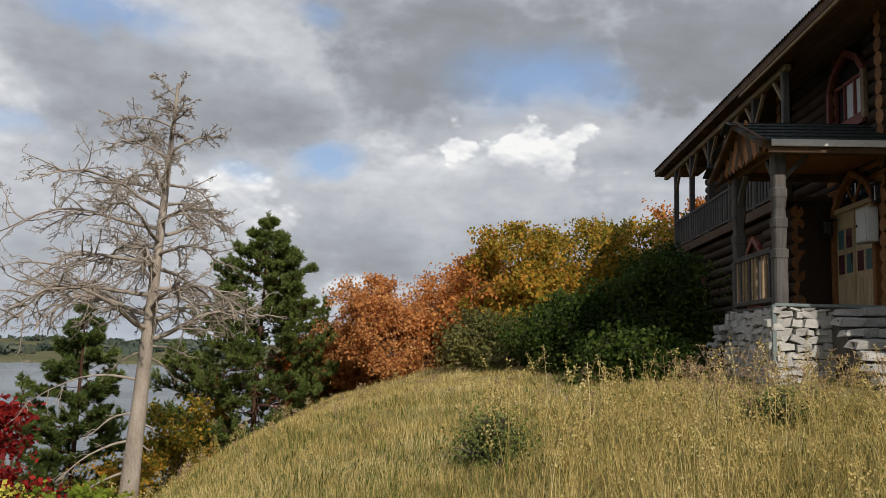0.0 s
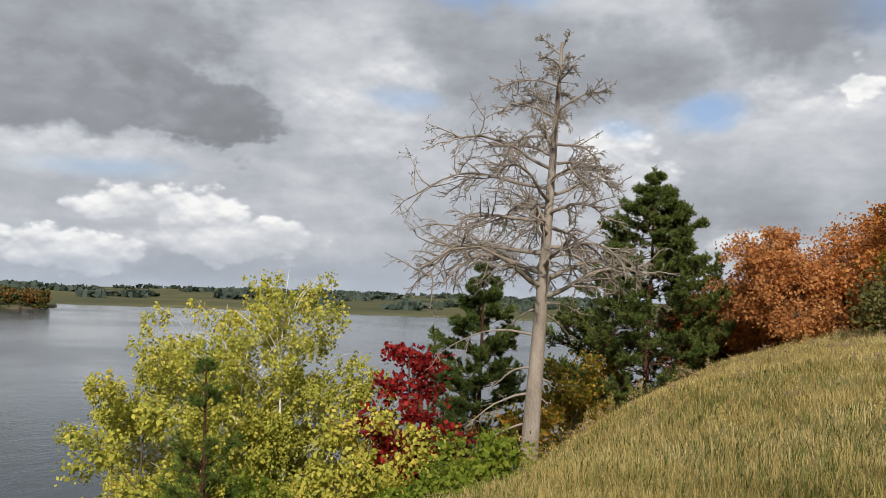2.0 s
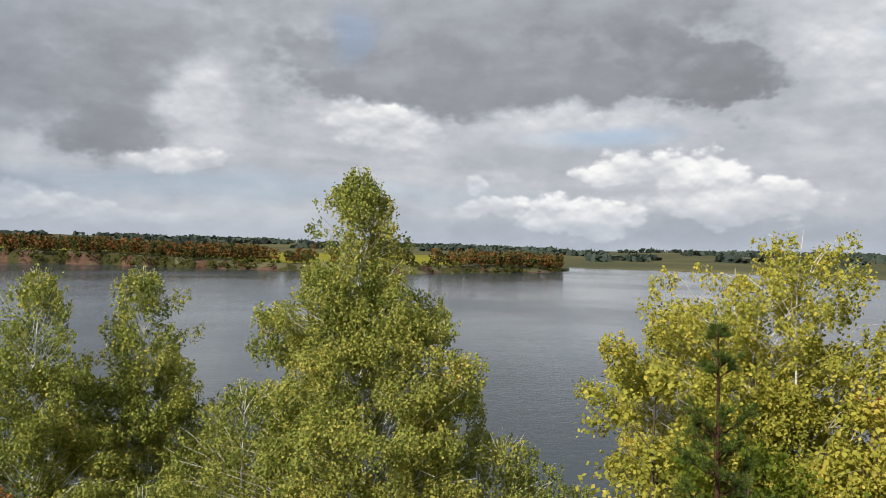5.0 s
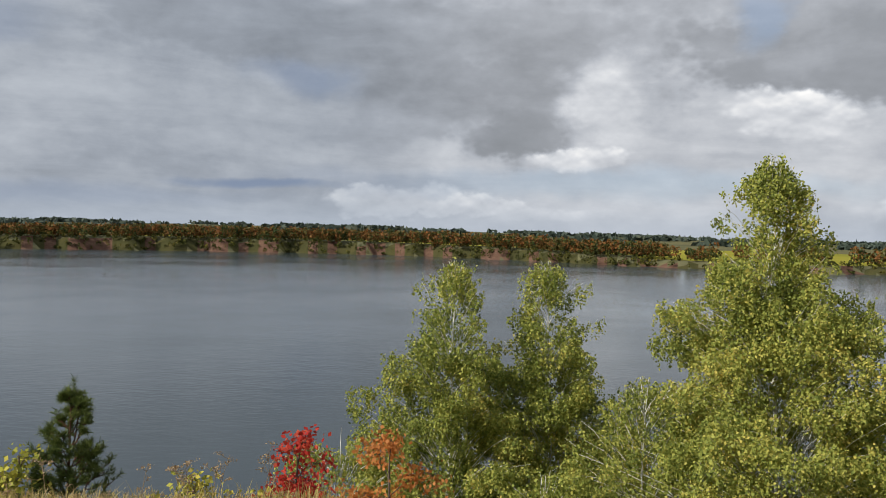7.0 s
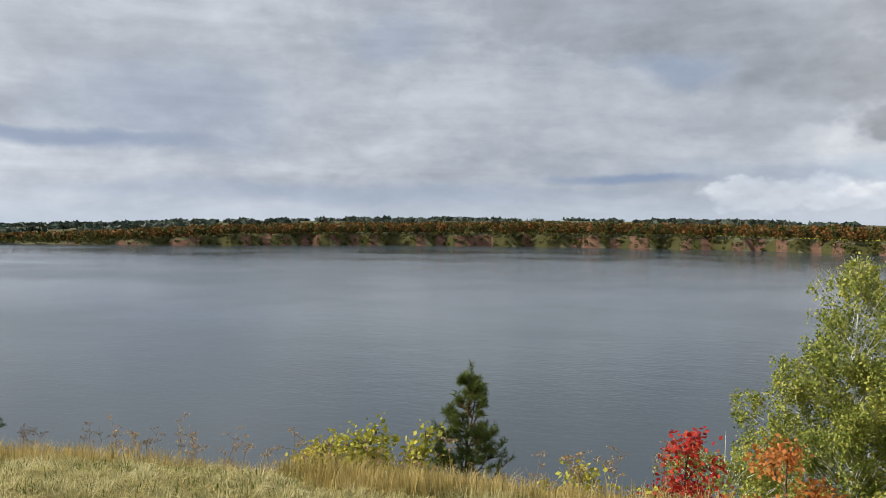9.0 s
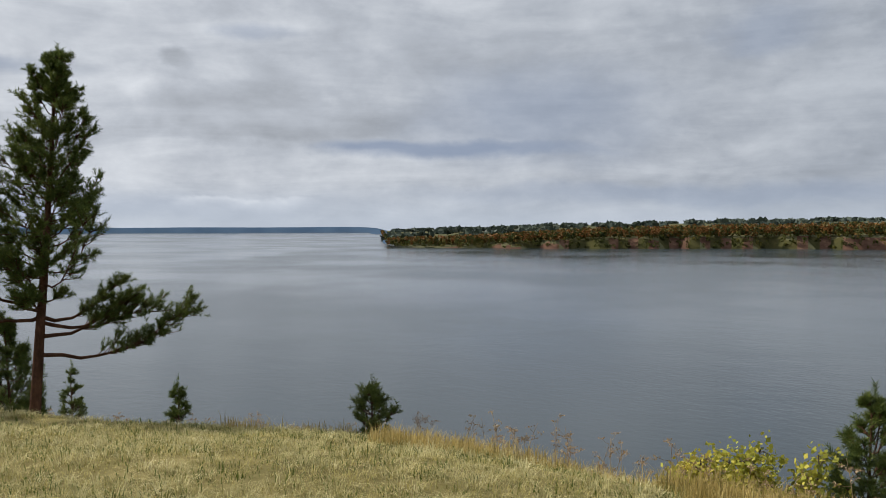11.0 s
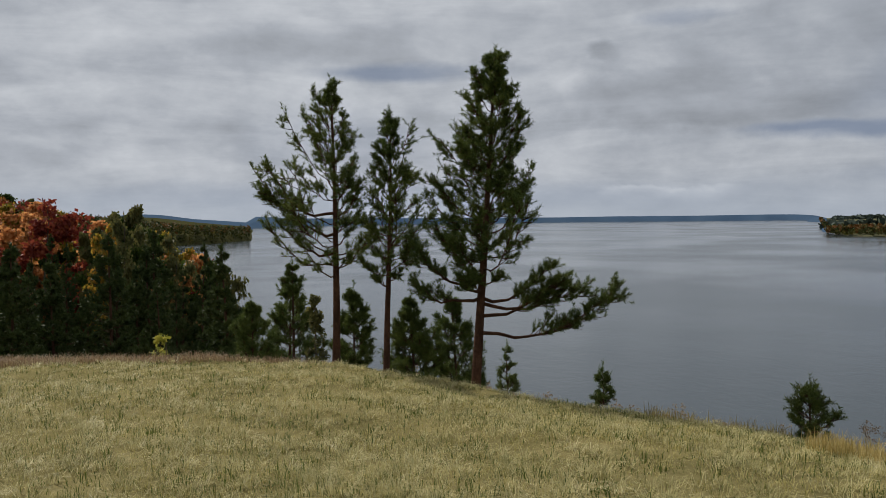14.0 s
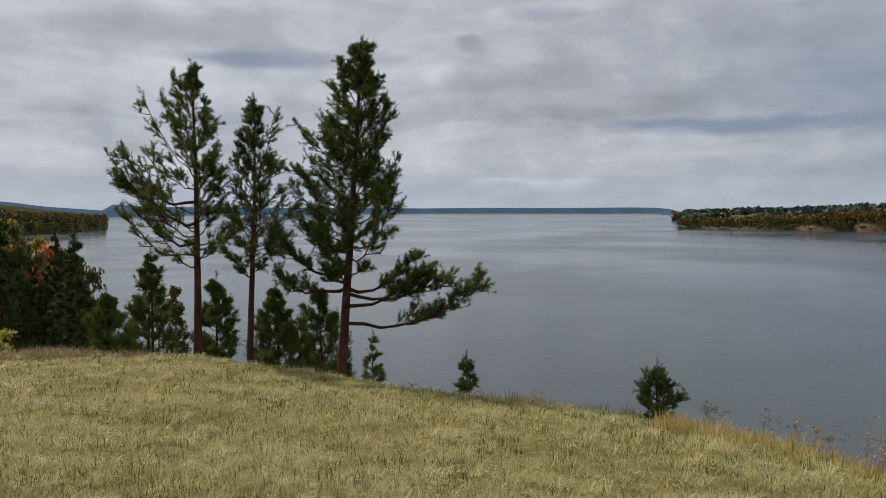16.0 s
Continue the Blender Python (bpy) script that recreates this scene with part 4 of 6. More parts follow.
pine("pine", -10.5, 28.5, 0, 7.6, 11, "tall green pine with layered drooping limbs", top=5.9, bare=0.06, whorls=22, per=8, shoots=44, lift=0.15, nper=22, needle=0.13, thick=0.032, shape="plume")
pine("pine", -17.2, 28.6, 0, 8.0, 12, "dark green pine behind the dead tree", top=2.9, bare=0.05, whorls=22, per=8, shoots=50, lift=0.2, nper=22, needle=0.14, thick=0.036, shape="plume")
pine("pine", -17.3, 25.0, 0, 3.4, 13, "young dark pine on the lower slope", top=-0.1, bare=0.05, whorls=12, per=6, shoots=16, nper=22, needle=0.12, thick=0.02)
broadleaf("red_maple", -12.4, 17.2, 0, 3.0, L_RED, M_DARK_BARK, 12000, 0.105, 21, "young maple with deep red leaves", "tree", "round", 0.10, 3, 0.1, 18, 7, top=0.65, loose=0.3)
birch(-15.9, 15.6, 2.5, ((0, 1.2), (0.3, 2.3), (1.2, 3.8), (2.1, 4.4), (3.3, 4.8), (4.4, 5.3), (6, 5.8), (9, 5.6)), 700, 230, 22, L_YELLOW, "wide birch with yellow-green autumn leaves and white stems", 0.060, ((0.6, 0.5, 1.0), (-1.0, -0.6, 0.93), (0.9, -0.9, 0.9)), 0.10)
pine("young_pine", -10.7, 9.65, 0, 2.1, 23, "young light green pine before the yellow birch", top=0.4, bare=0.05, whorls=11, per=6, shoots=13, leaf=L_YPINE, lift=0.9, nper=32, thick=0.010)
for x, y, top, w, leaf, cnt, sd, lab in (
        (-8.9, 15.0, -1.1, 1.7, L_BRIGHT, 5000, 24, "bright green shrub at the foot of the dead pine"),
        (-12.2, 15.0, -0.6, 2.4, L_YELLOW, 7000, 25, "yellow-green shrub below the yellow birch"),
        (-14.5, 11.2, -0.4, 3.0, L_YELLOW, 8000, 26, "yellow-green shrub on the bank"),
        (-12.8, 12.6, -1.5, 2.6, L_BRIGHT, 7000, 27, "light green shrub on the bank"),
        (-11.6, 24.8, -0.1, 2.6, L_MAPLE, 7000, 28, "low maple with green and orange leaves"),
        (-12.6, 29.5, 0.6, 2.6, L_MAPLE, 5000, 29, "low maple with orange leaves by the pine"),
        (-10.2, 14.0, -2.2, 1.8, L_BRIGHT, 4500, 30, "light green shrub on the bank")):
    broadleaf("shrub", x, y, 0, w * 1.35, leaf, M_DARK_BARK, int(cnt * 2.2), 0.085, sd, lab, "shrub", "round", 0.04, 3, 0.15, 14, 6, "shrubs on the bank", top=top, loose=0.32)
birch_label = "white-stemmed birch with green and yellow leaves on the bank"
birch(-22.5, 8.0, 4.1, ((0, 0.4), (0.5, 1.2), (1, 2.0), (2.2, 2.0), (2.9, 2.3), (3.4, 3.2), (4.2, 4.3), (5, 4.9), (6.2, 5.8), (8, 7.6), (10, 7.8)), 780, 210, 31, L_BIRCH, "tall birch with a thin yellowing top above a green crown", 0.055, ((0.2, -0.2, 1.0), (0.5, 1.3, 0.62)), 0.15)
birch(-24.7, -0.3, 1.25, ((0, 0.4), (0.5, 1.1), (1.3, 2.0), (2.7, 2.8), (3.6, 3.5), (6, 4.8), (9, 4.8)), 480, 200, 33, L_BIRCH, birch_label, 0.055, ((0.3, 0.2, 1.0),), 0.10)
birch(-25.6, 2.9, 1.3, ((0, 0.4), (0.5, 1.2), (1.4, 2.2), (2.7, 2.7), (3.7, 3.2), (6, 4.4), (9, 4.6)), 460, 200, 32, L_BIRCH, birch_label, 0.055, ((0.2, -0.2, 1.0),), 0.10)
for x, y, top, w, n_, sd in ((-23.3, 5.0, -1.6, 4.0, 150, 34), (-20.3, 11.2, -2.7, 3.6, 140, 35), (-26.3, 5.2, -2.2, 3.4, 90, 36), (-22.6, -2.9, -3.1, 3.6, 130, 39), (-20.6, 2.2, -3.6, 4.4, 150, 40)):
    birch(x, y, top, ((0, 0.4), (0.4, w * 0.5), (1.2, w * 0.8), (2.5, w), (6, w * 0.9)), n_, 200, sd, L_BIRCH, birch_label, 0.056, trunk_r=0.07, deep=5.0)
broadleaf("rowan", -15.3, -1.0, 0, 1.9, L_ORANGE, M_DARK_BARK, 8500, 0.062, 55, "small rowan with orange leaves at the edge", "tree", "round", 0.08, 3, 0.15, 14, 6, top=-1.7, loose=0.3)
broadleaf("maple_sapling", -13.1, -2.0, 0, 0.75, L_SCARLET, M_DARK_BARK, 2600, 0.056, 56, "scarlet maple sapling at the edge of the bank", "sapling", "round", 0.45, 2, 0.1, 9, 4, top=-1.3, loose=0.35)
pine("pine_sapling", -12.2, -4.85, 0, 1.25, 57, "dark green pine sapling at the edge of the bank", top=-0.75, bare=0.06, whorls=10, per=5, shoots=11, ragged=0.3, shape="plume", needle=0.09, nper=34, lift=1.1, trunk_r=0.03)
for x, y, top, w, leaf, sd in ((-11.1, -5.8, -1.3, 1.0, L_YELLOW, 58), (-11.5, -5.1, -1.25, 0.9, L_YELLOW, 59), (-10.6, -6.3, -1.45, 0.8, L_YELLOW, 60), (-12.4, -3.3, -1.7, 1.0, L_YELLOW, 64), (-13.0, -2.2, -2.2, 0.9, L_YELLOW, 65)):
    broadleaf("shrub", x, y, 0, w, leaf, M_DARK_BARK, 4600, 0.055, sd, "low yellow-green shrub at the edge of the bank", "shrub", "round", 0.03, 3, 0.1, 10, 5, "shrubs at the edge", top=top, loose=0.35)
broadleaf("wormwood", -0.60, 7.9, 0.5, 0.5, L_HERB, M_DARK_BARK, 6500, 0.024, 66, "bushy green wormwood plant in the dry grass", "herb", "round", 0.04, 4, 0.1, 14, 6, loose=0.34)
broadleaf("wormwood", 2.2, 9.6, 0.40, 0.5, L_HERB, M_DARK_BARK, 4200, 0.026, 67, "grey-green herb among dry weeds before the porch", "herb", "round", 0.04, 4, 0.1, 12, 6, loose=0.34)
# the autumn trees beside the house
for name, x, y, top, w, leaf, cnt, sz, seed, lab in (
        ("maple", -0.8, 27, 5.6, 4.6, L_MAPLE, 16000, 0.14, 41, "maple with green, yellow and orange leaves"),
        ("maple", 1.6, 30, 6.0, 5.0, L_MAPLE, 14000, 0.14, 42, "maple with yellow and orange leaves"),
        ("maple", -2.5, 27.6, 4.8, 3.4, L_ORANGE, 10000, 0.13, 45, "maple with orange leaves"),
        ("oak", -5.6, 28.4, 4.0, 4.0, L_RUST, 12000, 0.12, 43, "oak with rusty pink autumn leaves"),
        ("oak", -4.2, 30.8, 4.5, 4.2, L_RUST, 10000, 0.12, 44, "oak with rusty pink autumn leaves"),
        ("oak", -7.2, 30.2, 2.9, 3.2, L_RUST, 8000, 0.12, 50, "oak with rusty pink autumn leaves"),
        ("maple", -8.9, 31.0, 1.9, 3.2, L_FLAME, 9000, 0.12, 46, "low maple with bright orange leaves"),
        ("aspen", -12.2, 42.3, 3.1, 3.4, L_OLIVE, 5000, 0.13, 47, "pale green aspen behind the slope"),
        ("aspen", -10.4, 36.0, 2.4, 3.0, L_GREEN, 5000, 0.13, 61, "green aspen behind the slope"),
        ("maple", 3.5, 34.0, 7.0, 6.0, L_MAPLE, 12000, 0.16, 48, "maple with green and orange leaves behind the house"),
        ("maple", 5.5, 37.0, 8.2, 6.5, L_ORANGE, 12000, 0.16, 49, "orange maple behind the house")):
    broadleaf(name, x, y, 0, w, leaf, M_DARK_BARK, int(cnt * 2.2), sz * 0.66, seed, lab, "tree", "round", 0.06, 2, 0.15, 28, 7, "trees beside the house", top=top, loose=0.3)
for x, y, top, w, leaf, cnt, seed in ((2.4, 20.0, 3.9, 2.6, L_GREEN, 10000, 51), (0.9, 20.2, 3.1, 2.8, L_GREEN, 10000, 52), (-1.7, 24.2, 2.6, 3.0, L_OLIVE, 9000, 53), (0.2, 22.2, 3.0, 3.2, L_GREEN, 11000, 54), (1.6, 17.6, 2.0, 2.2, L_GREEN, 7000, 62), (2.6, 24.0, 4.6, 2.8, L_GREEN, 8000, 63)):
    broadleaf("bush", x, y, 0, w, leaf, M_DARK_BARK, cnt * 2, 0.072, seed, "dense dark green bush by the house", "bush", "round", 0.03, 3, 0.2, 18, 7, "bushes by the house", top=top, loose=0.35)


# the three pines on the point
def point_pine(x, y, X, Y, top, **k):
    h = top - gz(x, y)
    pine("pine", x, y, h, lean=((X - x) / h, (Y - y) / h), group="pines on the point", split=True, **k)


point_pine(-5.22, -16.57, -5.65, -16.47, 4.60, width=2.6, seed=61, label="pine with a long low limb on the grassy point", bare=0.31, whorls=18, per=6, shoots=25, lift=1.1, nper=44, ragged=0.50,
           trunk_r=0.10, extra=((0.185, 163, 2.15, 0.32, 80), (0.235, 167, 2.0, 0.20, 64), (0.275, 161, 1.7, 0.10, 40), (0.29, 150, 1.3, 0.4, 34), (0.34, 345, 1.2, 0.35, 36), (0.29, 340, 1.2, 0.2, 30), (0.31, 60, 0.9, 0.4, 18)))
point_pine(-3.58, -17.86, -3.65, -17.85, 3.58, width=1.75, seed=62, label="slim pine with a thin crown on the grassy point", bare=0.36, whorls=14, per=5, shoots=16, lift=1.2, ragged=0.5, trunk_r=0.07, nper=36, sweep=(radians(159), 0.25))
point_pine(-2.59, -18.95, -2.77, -18.94, 4.28, width=2.5, seed=63, label="pine with an open crown on the grassy point", bare=0.34, whorls=14, per=5, shoots=19, lift=1.25, ragged=0.5, trunk_r=0.09, nper=36, sweep=(radians(345), 0.35), extra=((0.50, 345, 1.55, 0.75, 46), (0.57, 352, 1.35, 0.8, 36), (0.43, 340, 1.2, 0.5, 28)))
for x, y, top, w, sd, lab in ((-9.02, -11.2, -1.2, 0.7, 66, "knee-high pine seedling in the grass"), (-8.0, -16.8, -1.85, 0.45, 67, "tiny pine seedling in the grass"), (-6.5, -18.8, -1.65, 0.7, 68, "small bushy pine seedling past the pines")):
    pine("pine_seedling", x, y, 0, w, sd, lab, "pine seedlings", top=top, bare=0.03, whorls=7, per=5, shoots=8, needle=0.075, nper=30, lift=0.9, ragged=0.3, shape="plume", trunk_r=0.02)
for x, y, top, w, sd in ((-4.8, -21.7, -0.75, 1.4, 69), (-6.1, -22.5, -0.8, 1.6, 70), (-3.4, -23.9, -0.6, 1.2, 71), (-1.7, -28.0, -0.1, 1.9, 72), (-1.5, -30.0, -0.6, 1.8, 73), (-0.5, -27.0, -1.2, 1.6, 74)):
    pine("young_pine", x, y, 0, w * 1.5, sd, "young bushy pine below the brow", "young pines below the brow", top=top, bare=0.03, whorls=14, per=7, shoots=24, needle=0.10, nper=26, thick=0.013, lift=0.7, shape="plume")
broadleaf("yellow_shrub", -2.5, -26.0, 0, 1.0, L_OLIVE, M_DARK_BARK, 3000, 0.08, 75, "slim yellowing tree below the brow", "tree", "spire", 0.05, 1, 0.1, 20, 6, top=-0.8)
broadleaf("yellow_shrub", 2.5, -32.8, 0, 1.6, L_YELLOW, M_DARK_BARK, 2500, 0.12, 76, "yellow shrub before the dark pines", "shrub", "round", 0.05, 2, 0.1, 12, 6, top=-2.5)

# ---- far woods ----
def far_wood(name, az, r, h, w, mat, seed, per=46, label="", skew=0.0):
    """Crowns of many leaf clumps on short trunks, as one object."""
    rng = np.random.default_rng(seed)
    az, r, h, w = (np.asarray(v, float) for v in (az, r, h, w))
    X, Y = -np.sin(np.radians(az)) * r, np.cos(np.radians(az)) * r
    Z = ground_height(X, Y)
    k = len(X)
    n = k * per
    u = rng.normal(size=(n, 3))
    u /= np.linalg.norm(u, axis=1)[:, None]
    u *= rng.uniform(0.45, 1.0, n)[:, None] ** 0.5
    H, W = np.repeat(h, per), np.repeat(w, per)
    P = np.stack([np.repeat(X, per) + u[:, 0] * W * 0.5, np.repeat(Y, per) + u[:, 1] * W * 0.5, np.repeat(Z, per) + H * (0.56 + 0.44 * u[:, 2])], -1)
    a = rng.normal(size=(n, 3))
    a /= np.linalg.norm(a, axis=1)[:, None]
    b = np.cross(a, rng.normal(size=(n, 3)))
    b /= np.linalg.norm(b, axis=1)[:, None]
    s = (W * rng.uniform(0.11, 0.24, n) * (46 / per) ** 0.25)[:, None]
    V = np.stack([P - a * s, P + b * s * 0.8, P + a * s, P - b * s * 0.8], 1).reshape(-1, 3)
    me = mesh(name, V, np.arange(4 * n).reshape(-1, 4), mat)
    return tagged(new(name, me), label, "woodland", kind="stuff")


def belt(lo, hi, step_m, rows, depth, h0, h1, seed):
    rng = np.random.default_rng(seed)
    A, R = [], []
    for row in range(rows):
        a = lo
        while a < hi:
            d = np.interp(a, SHORE_AZ, SHORE_D) + 14 * math.sin(a * 2.1) + 6 * math.sin(a * 6.3)
            A.append(a)
            R.append(d + 14 + depth * (row + rng.uniform(0, 0.9)) / rows)
            a += math.degrees(step_m * rng.uniform(0.5, 1.5) / d)
    A, R = np.array(A), np.array(R)
    return A, R, rng.uniform(h0, h1, len(A)), rng.uniform(h0 * 0.45, h1 * 0.55, len(A))


A, R, H, Wd = belt(58.3, 145.6, 7.0, 7, 120, 15, 26, 71)
keep = ~((A > 64.5) & (A < 78) & (np.sin(A * 37.0 + R) < 0.75))
H = H * np.interp(A, [58, 115, 132, 146], [1.0, 0.95, 0.72, 0.6])
far_wood("far_woodland", A[keep], R[keep], H[keep], Wd[keep], L_FAR, 72, 64, "mixed autumn woodland along the far bank")
A, R, H, Wd = belt(58.3, 145.6, 6, 5, 34, 4, 12, 83)
grown = np.random.default_rng(5).uniform(size=len(A)) > 0.40
grown &= (A > 78) | (A < 64) | (np.sin(A * 91.0) > 0.3)
A, R, H, Wd = A[grown], R[grown] - 18, H[grown] * np.where(A[grown] < 78, 0.55, 1.0), Wd[grown] * 1.3
far_wood("bank_scrub", A, R, H, Wd, L_SCRUB, 84, 34, "yellow and green scrub at the foot of the far bank")
A, R, H, Wd = belt(182.4, 194, 9, 9, 300, 12, 18, 73)
far_wood("cape_woodland", A, R, H, Wd, L_FAR, 74, 46, "dull autumn woodland on a cape across the bay")
A, R, H, Wd = belt(182.4, 194, 7, 5, 44, 7, 13, 85)
far_wood("cape_scrub", A, R - 22, H, Wd * 1.2, L_SCRUB, 86, 34, "green and yellow trees at the waterside of the cape")
rng = np.random.default_rng(75)
A = rng.uniform(20, 146, 5200)
R = 1650 + 3100 * rng.uniform(0, 1, 5200) ** 0.8
keep = (np.sin(A * 0.9 + R * 0.0041) + np.sin(R * 0.0067 + A * 0.21) + 0.5 * np.sin(A * 0.33)) > 0.75
keep &= ~((A > 64) & (A < 112) & (R < 2050))
A, R = A[keep], R[keep]
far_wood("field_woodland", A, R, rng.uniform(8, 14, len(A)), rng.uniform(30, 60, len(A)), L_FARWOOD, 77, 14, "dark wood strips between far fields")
# trees across the gully: a few kinds, set out again and again
rng = np.random.default_rng(78)
kinds = []
for i, (leaf, w, sd) in enumerate(((L_CRIMSON, 6.0, 1), (L_RUST, 5.5, 2), (L_ORANGE, 5.5, 3), (L_GREEN, 6.0, 4), (L_MAPLE, 5.5, 5), (L_OLIVE, 5.0, 6))):
    ob = broadleaf("autumn_tree", 30 + 6 * i, -120, 11, w, leaf, M_DARK_BARK, 6000, 0.25, 300 + sd, ("crimson", "rust-brown", "orange", "green", "yellow and orange", "olive green")[i] + " autumn tree on the hillside", "tree", "round", 0.12, 1, 0.1, 12, 6, "hillside trees", loose=0.34)
    kinds.append(ob)
conifers = []
for i in range(3):
    conifers.append(pine("dark_pine", (0.9, 7.1, 10.5)[i], (-40, -44.2, -40.3)[i], 0, (3.6, 4.6, 4.2)[i], 320 + i, "dense dark pine at the edge of the grass", "dark pines by the gully", top=(0.0, 0.5, 0.2)[i], bare=0.06, whorls=17, per=6, shoots=22, nper=12, needle=0.22, thick=0.055, lift=0.55, ragged=0.5, leaf=L_PINE_SHADED))


def again(ob, x, y, top, wide=1.0):
    z = gz(x, y) - 0.1
    tall = max(v.co.z for c in ob.children if c.name.startswith("crown") for v in c.data.vertices)
    k = (top - z) / tall
    m = pose(x, y, z, 0, 0, float(rng.uniform(0, 360)))
    c = copy_thing(ob, m)
    c.scale = (k * wide, k * wide, k)
    return c


for x, y, top, k in ((3.8, -54.8, 0.8, 0), (7.35, -59.4, 1.6, 1), (9.5, -43.7, 0.4, 2), (4.2, -41.5, -0.6, 0), (12.6, -42.0, 0.3, 1), (14.8, -45.0, 0.8, 2), (6.0, -50.0, 0.6, 1), (11.0, -52.0, 0.9, 0), (17.0, -50.0, 1.0, 1), (1.9, -47.0, -0.4, 2), (13.0, -58.0, 1.4, 0), (19.0, -47.0, 0.8, 2), (21.0, -56.0, 1.2, 0), (0.0, -36.0, -1.6, 2), (4.6, -37.6, -2.4, 1)):
    again(conifers[k], x, y, top - 0.7, 0.85 if k == 0 else 1.0)
for i in range(26):
    az, r = rng.uniform(184.2, 205), rng.uniform(42, 66)
    x, y = polar(az, r)
    cap = np.interp(az, [184, 187, 191, 198, 206], [-3.4, -2.4, -1.6, -1.0, -0.7]) - rng.uniform(0, 2.8)
    again(conifers[i % 3], x, y, 1.6 + r * math.tan(radians(cap)), rng.uniform(0.8, 1.15))
again(kinds[5], 13.7, -83.7, 2.9, 0.7)
for i in range(34):
    az, r = rng.uniform(182.8, 191), rng.uniform(72, 112)
    x, y = polar(az, r)
    cap = np.interp(az, [182.8, 184.5, 188, 191], [-3.4, -1.0, 0.0, 0.6]) - 2.2 * rng.uniform(0, 1) ** 1.5
    again(kinds[rng.choice(6, p=[0.03, 0.03, 0.04, 0.42, 0.16, 0.32])], x, y, 1.6 + r * math.tan(radians(cap)), 0.6)
for i in range(290):
    az, r = rng.uniform(185.2, 206), 84 + 190 * rng.uniform(0, 1) ** 0.9
    x, y = polar(az, r)
    if x < float(coast_x(y)) + 6:
        continue
    far_side = az > 189.5
    k = rng.choice(6, p=[0.30, 0.22, 0.16, 0.14, 0.10, 0.08] if far_side else [0.04, 0.05, 0.06, 0.40, 0.18, 0.27])
    again(kinds[k], x, y, min(gz(x, y) + rng.uniform(10.5, 15.5), 1.6 + r * math.tan(radians(np.interp(az, [184, 188, 192, 198, 206], [-1.6, -0.3, 0.7, 1.9, 2.6]) + 0.35))))


# ---- grass ----
def blades(name, X, Y, height, width, mat, seed, label, bend=0.5, away=None):
    rng = np.random.default_rng(seed)
    k = len(X)
    Z = ground_height(X, Y) - 0.02
    a = rng.uniform(0, 2 * np.pi, k) if away is None else away + rng.normal(size=k) * 0.6
    d = np.stack([np.cos(a), np.sin(a), np.zeros(k)], -1)
    s = np.stack([-np.sin(a), np.cos(a), np.zeros(k)], -1)
    P = np.stack([X, Y, Z], -1)
    h = height[:, None]
    w = width[:, None]
    lean = (bend * rng.uniform(0.15, 1.0, k))[:, None]
    mid = P + np.array([0, 0, 0.6]) * h + d * h * lean * 0.25
    tip = P + np.array([0, 0, 1.0]) * h * (1 - 0.25 * lean) + d * h * lean * 0.8
    V = np.stack([P - s * w, P + s * w, mid + s * w * 0.7, mid - s * w * 0.7, tip], 1).reshape(-1, 3)
    i = np.arange(k)[:, None] * 5
    me = mesh(name, V, [i + np.array([[0, 1, 2, 3]]), i + np.array([[3, 2, 4]])], mat)
    return tagged(new(name, me), label, "grass", kind="stuff")


def tufts(n, per, az0, az1, r0, r1, seed, spread, power=1.5):
    """Blades drawn together in tufts strewn over a stretch of ground."""
    rng = np.random.default_rng(seed)
    A = np.radians(rng.uniform(az0, az1, n))
    R = r0 + (r1 - r0) * rng.uniform(0, 1, n) ** power
    X, Y = -np.sin(A) * R, np.cos(A) * R
    w = np.repeat(rng.uniform(0.5, 1.8, n), per) * spread
    ox, oy = rng.normal(size=n * per) * w, rng.normal(size=n * per) * w
    return np.repeat(X, per) + ox, np.repeat(Y, per) + oy, np.repeat(R, per), np.repeat(rng.uniform(0.55, 1.4, n), per), np.arctan2(oy, ox), rng


def clear(X, Y):
    return ~((X > 2.9) & (Y > 12.2)) & (np.hypot(X, Y) > 3.2)


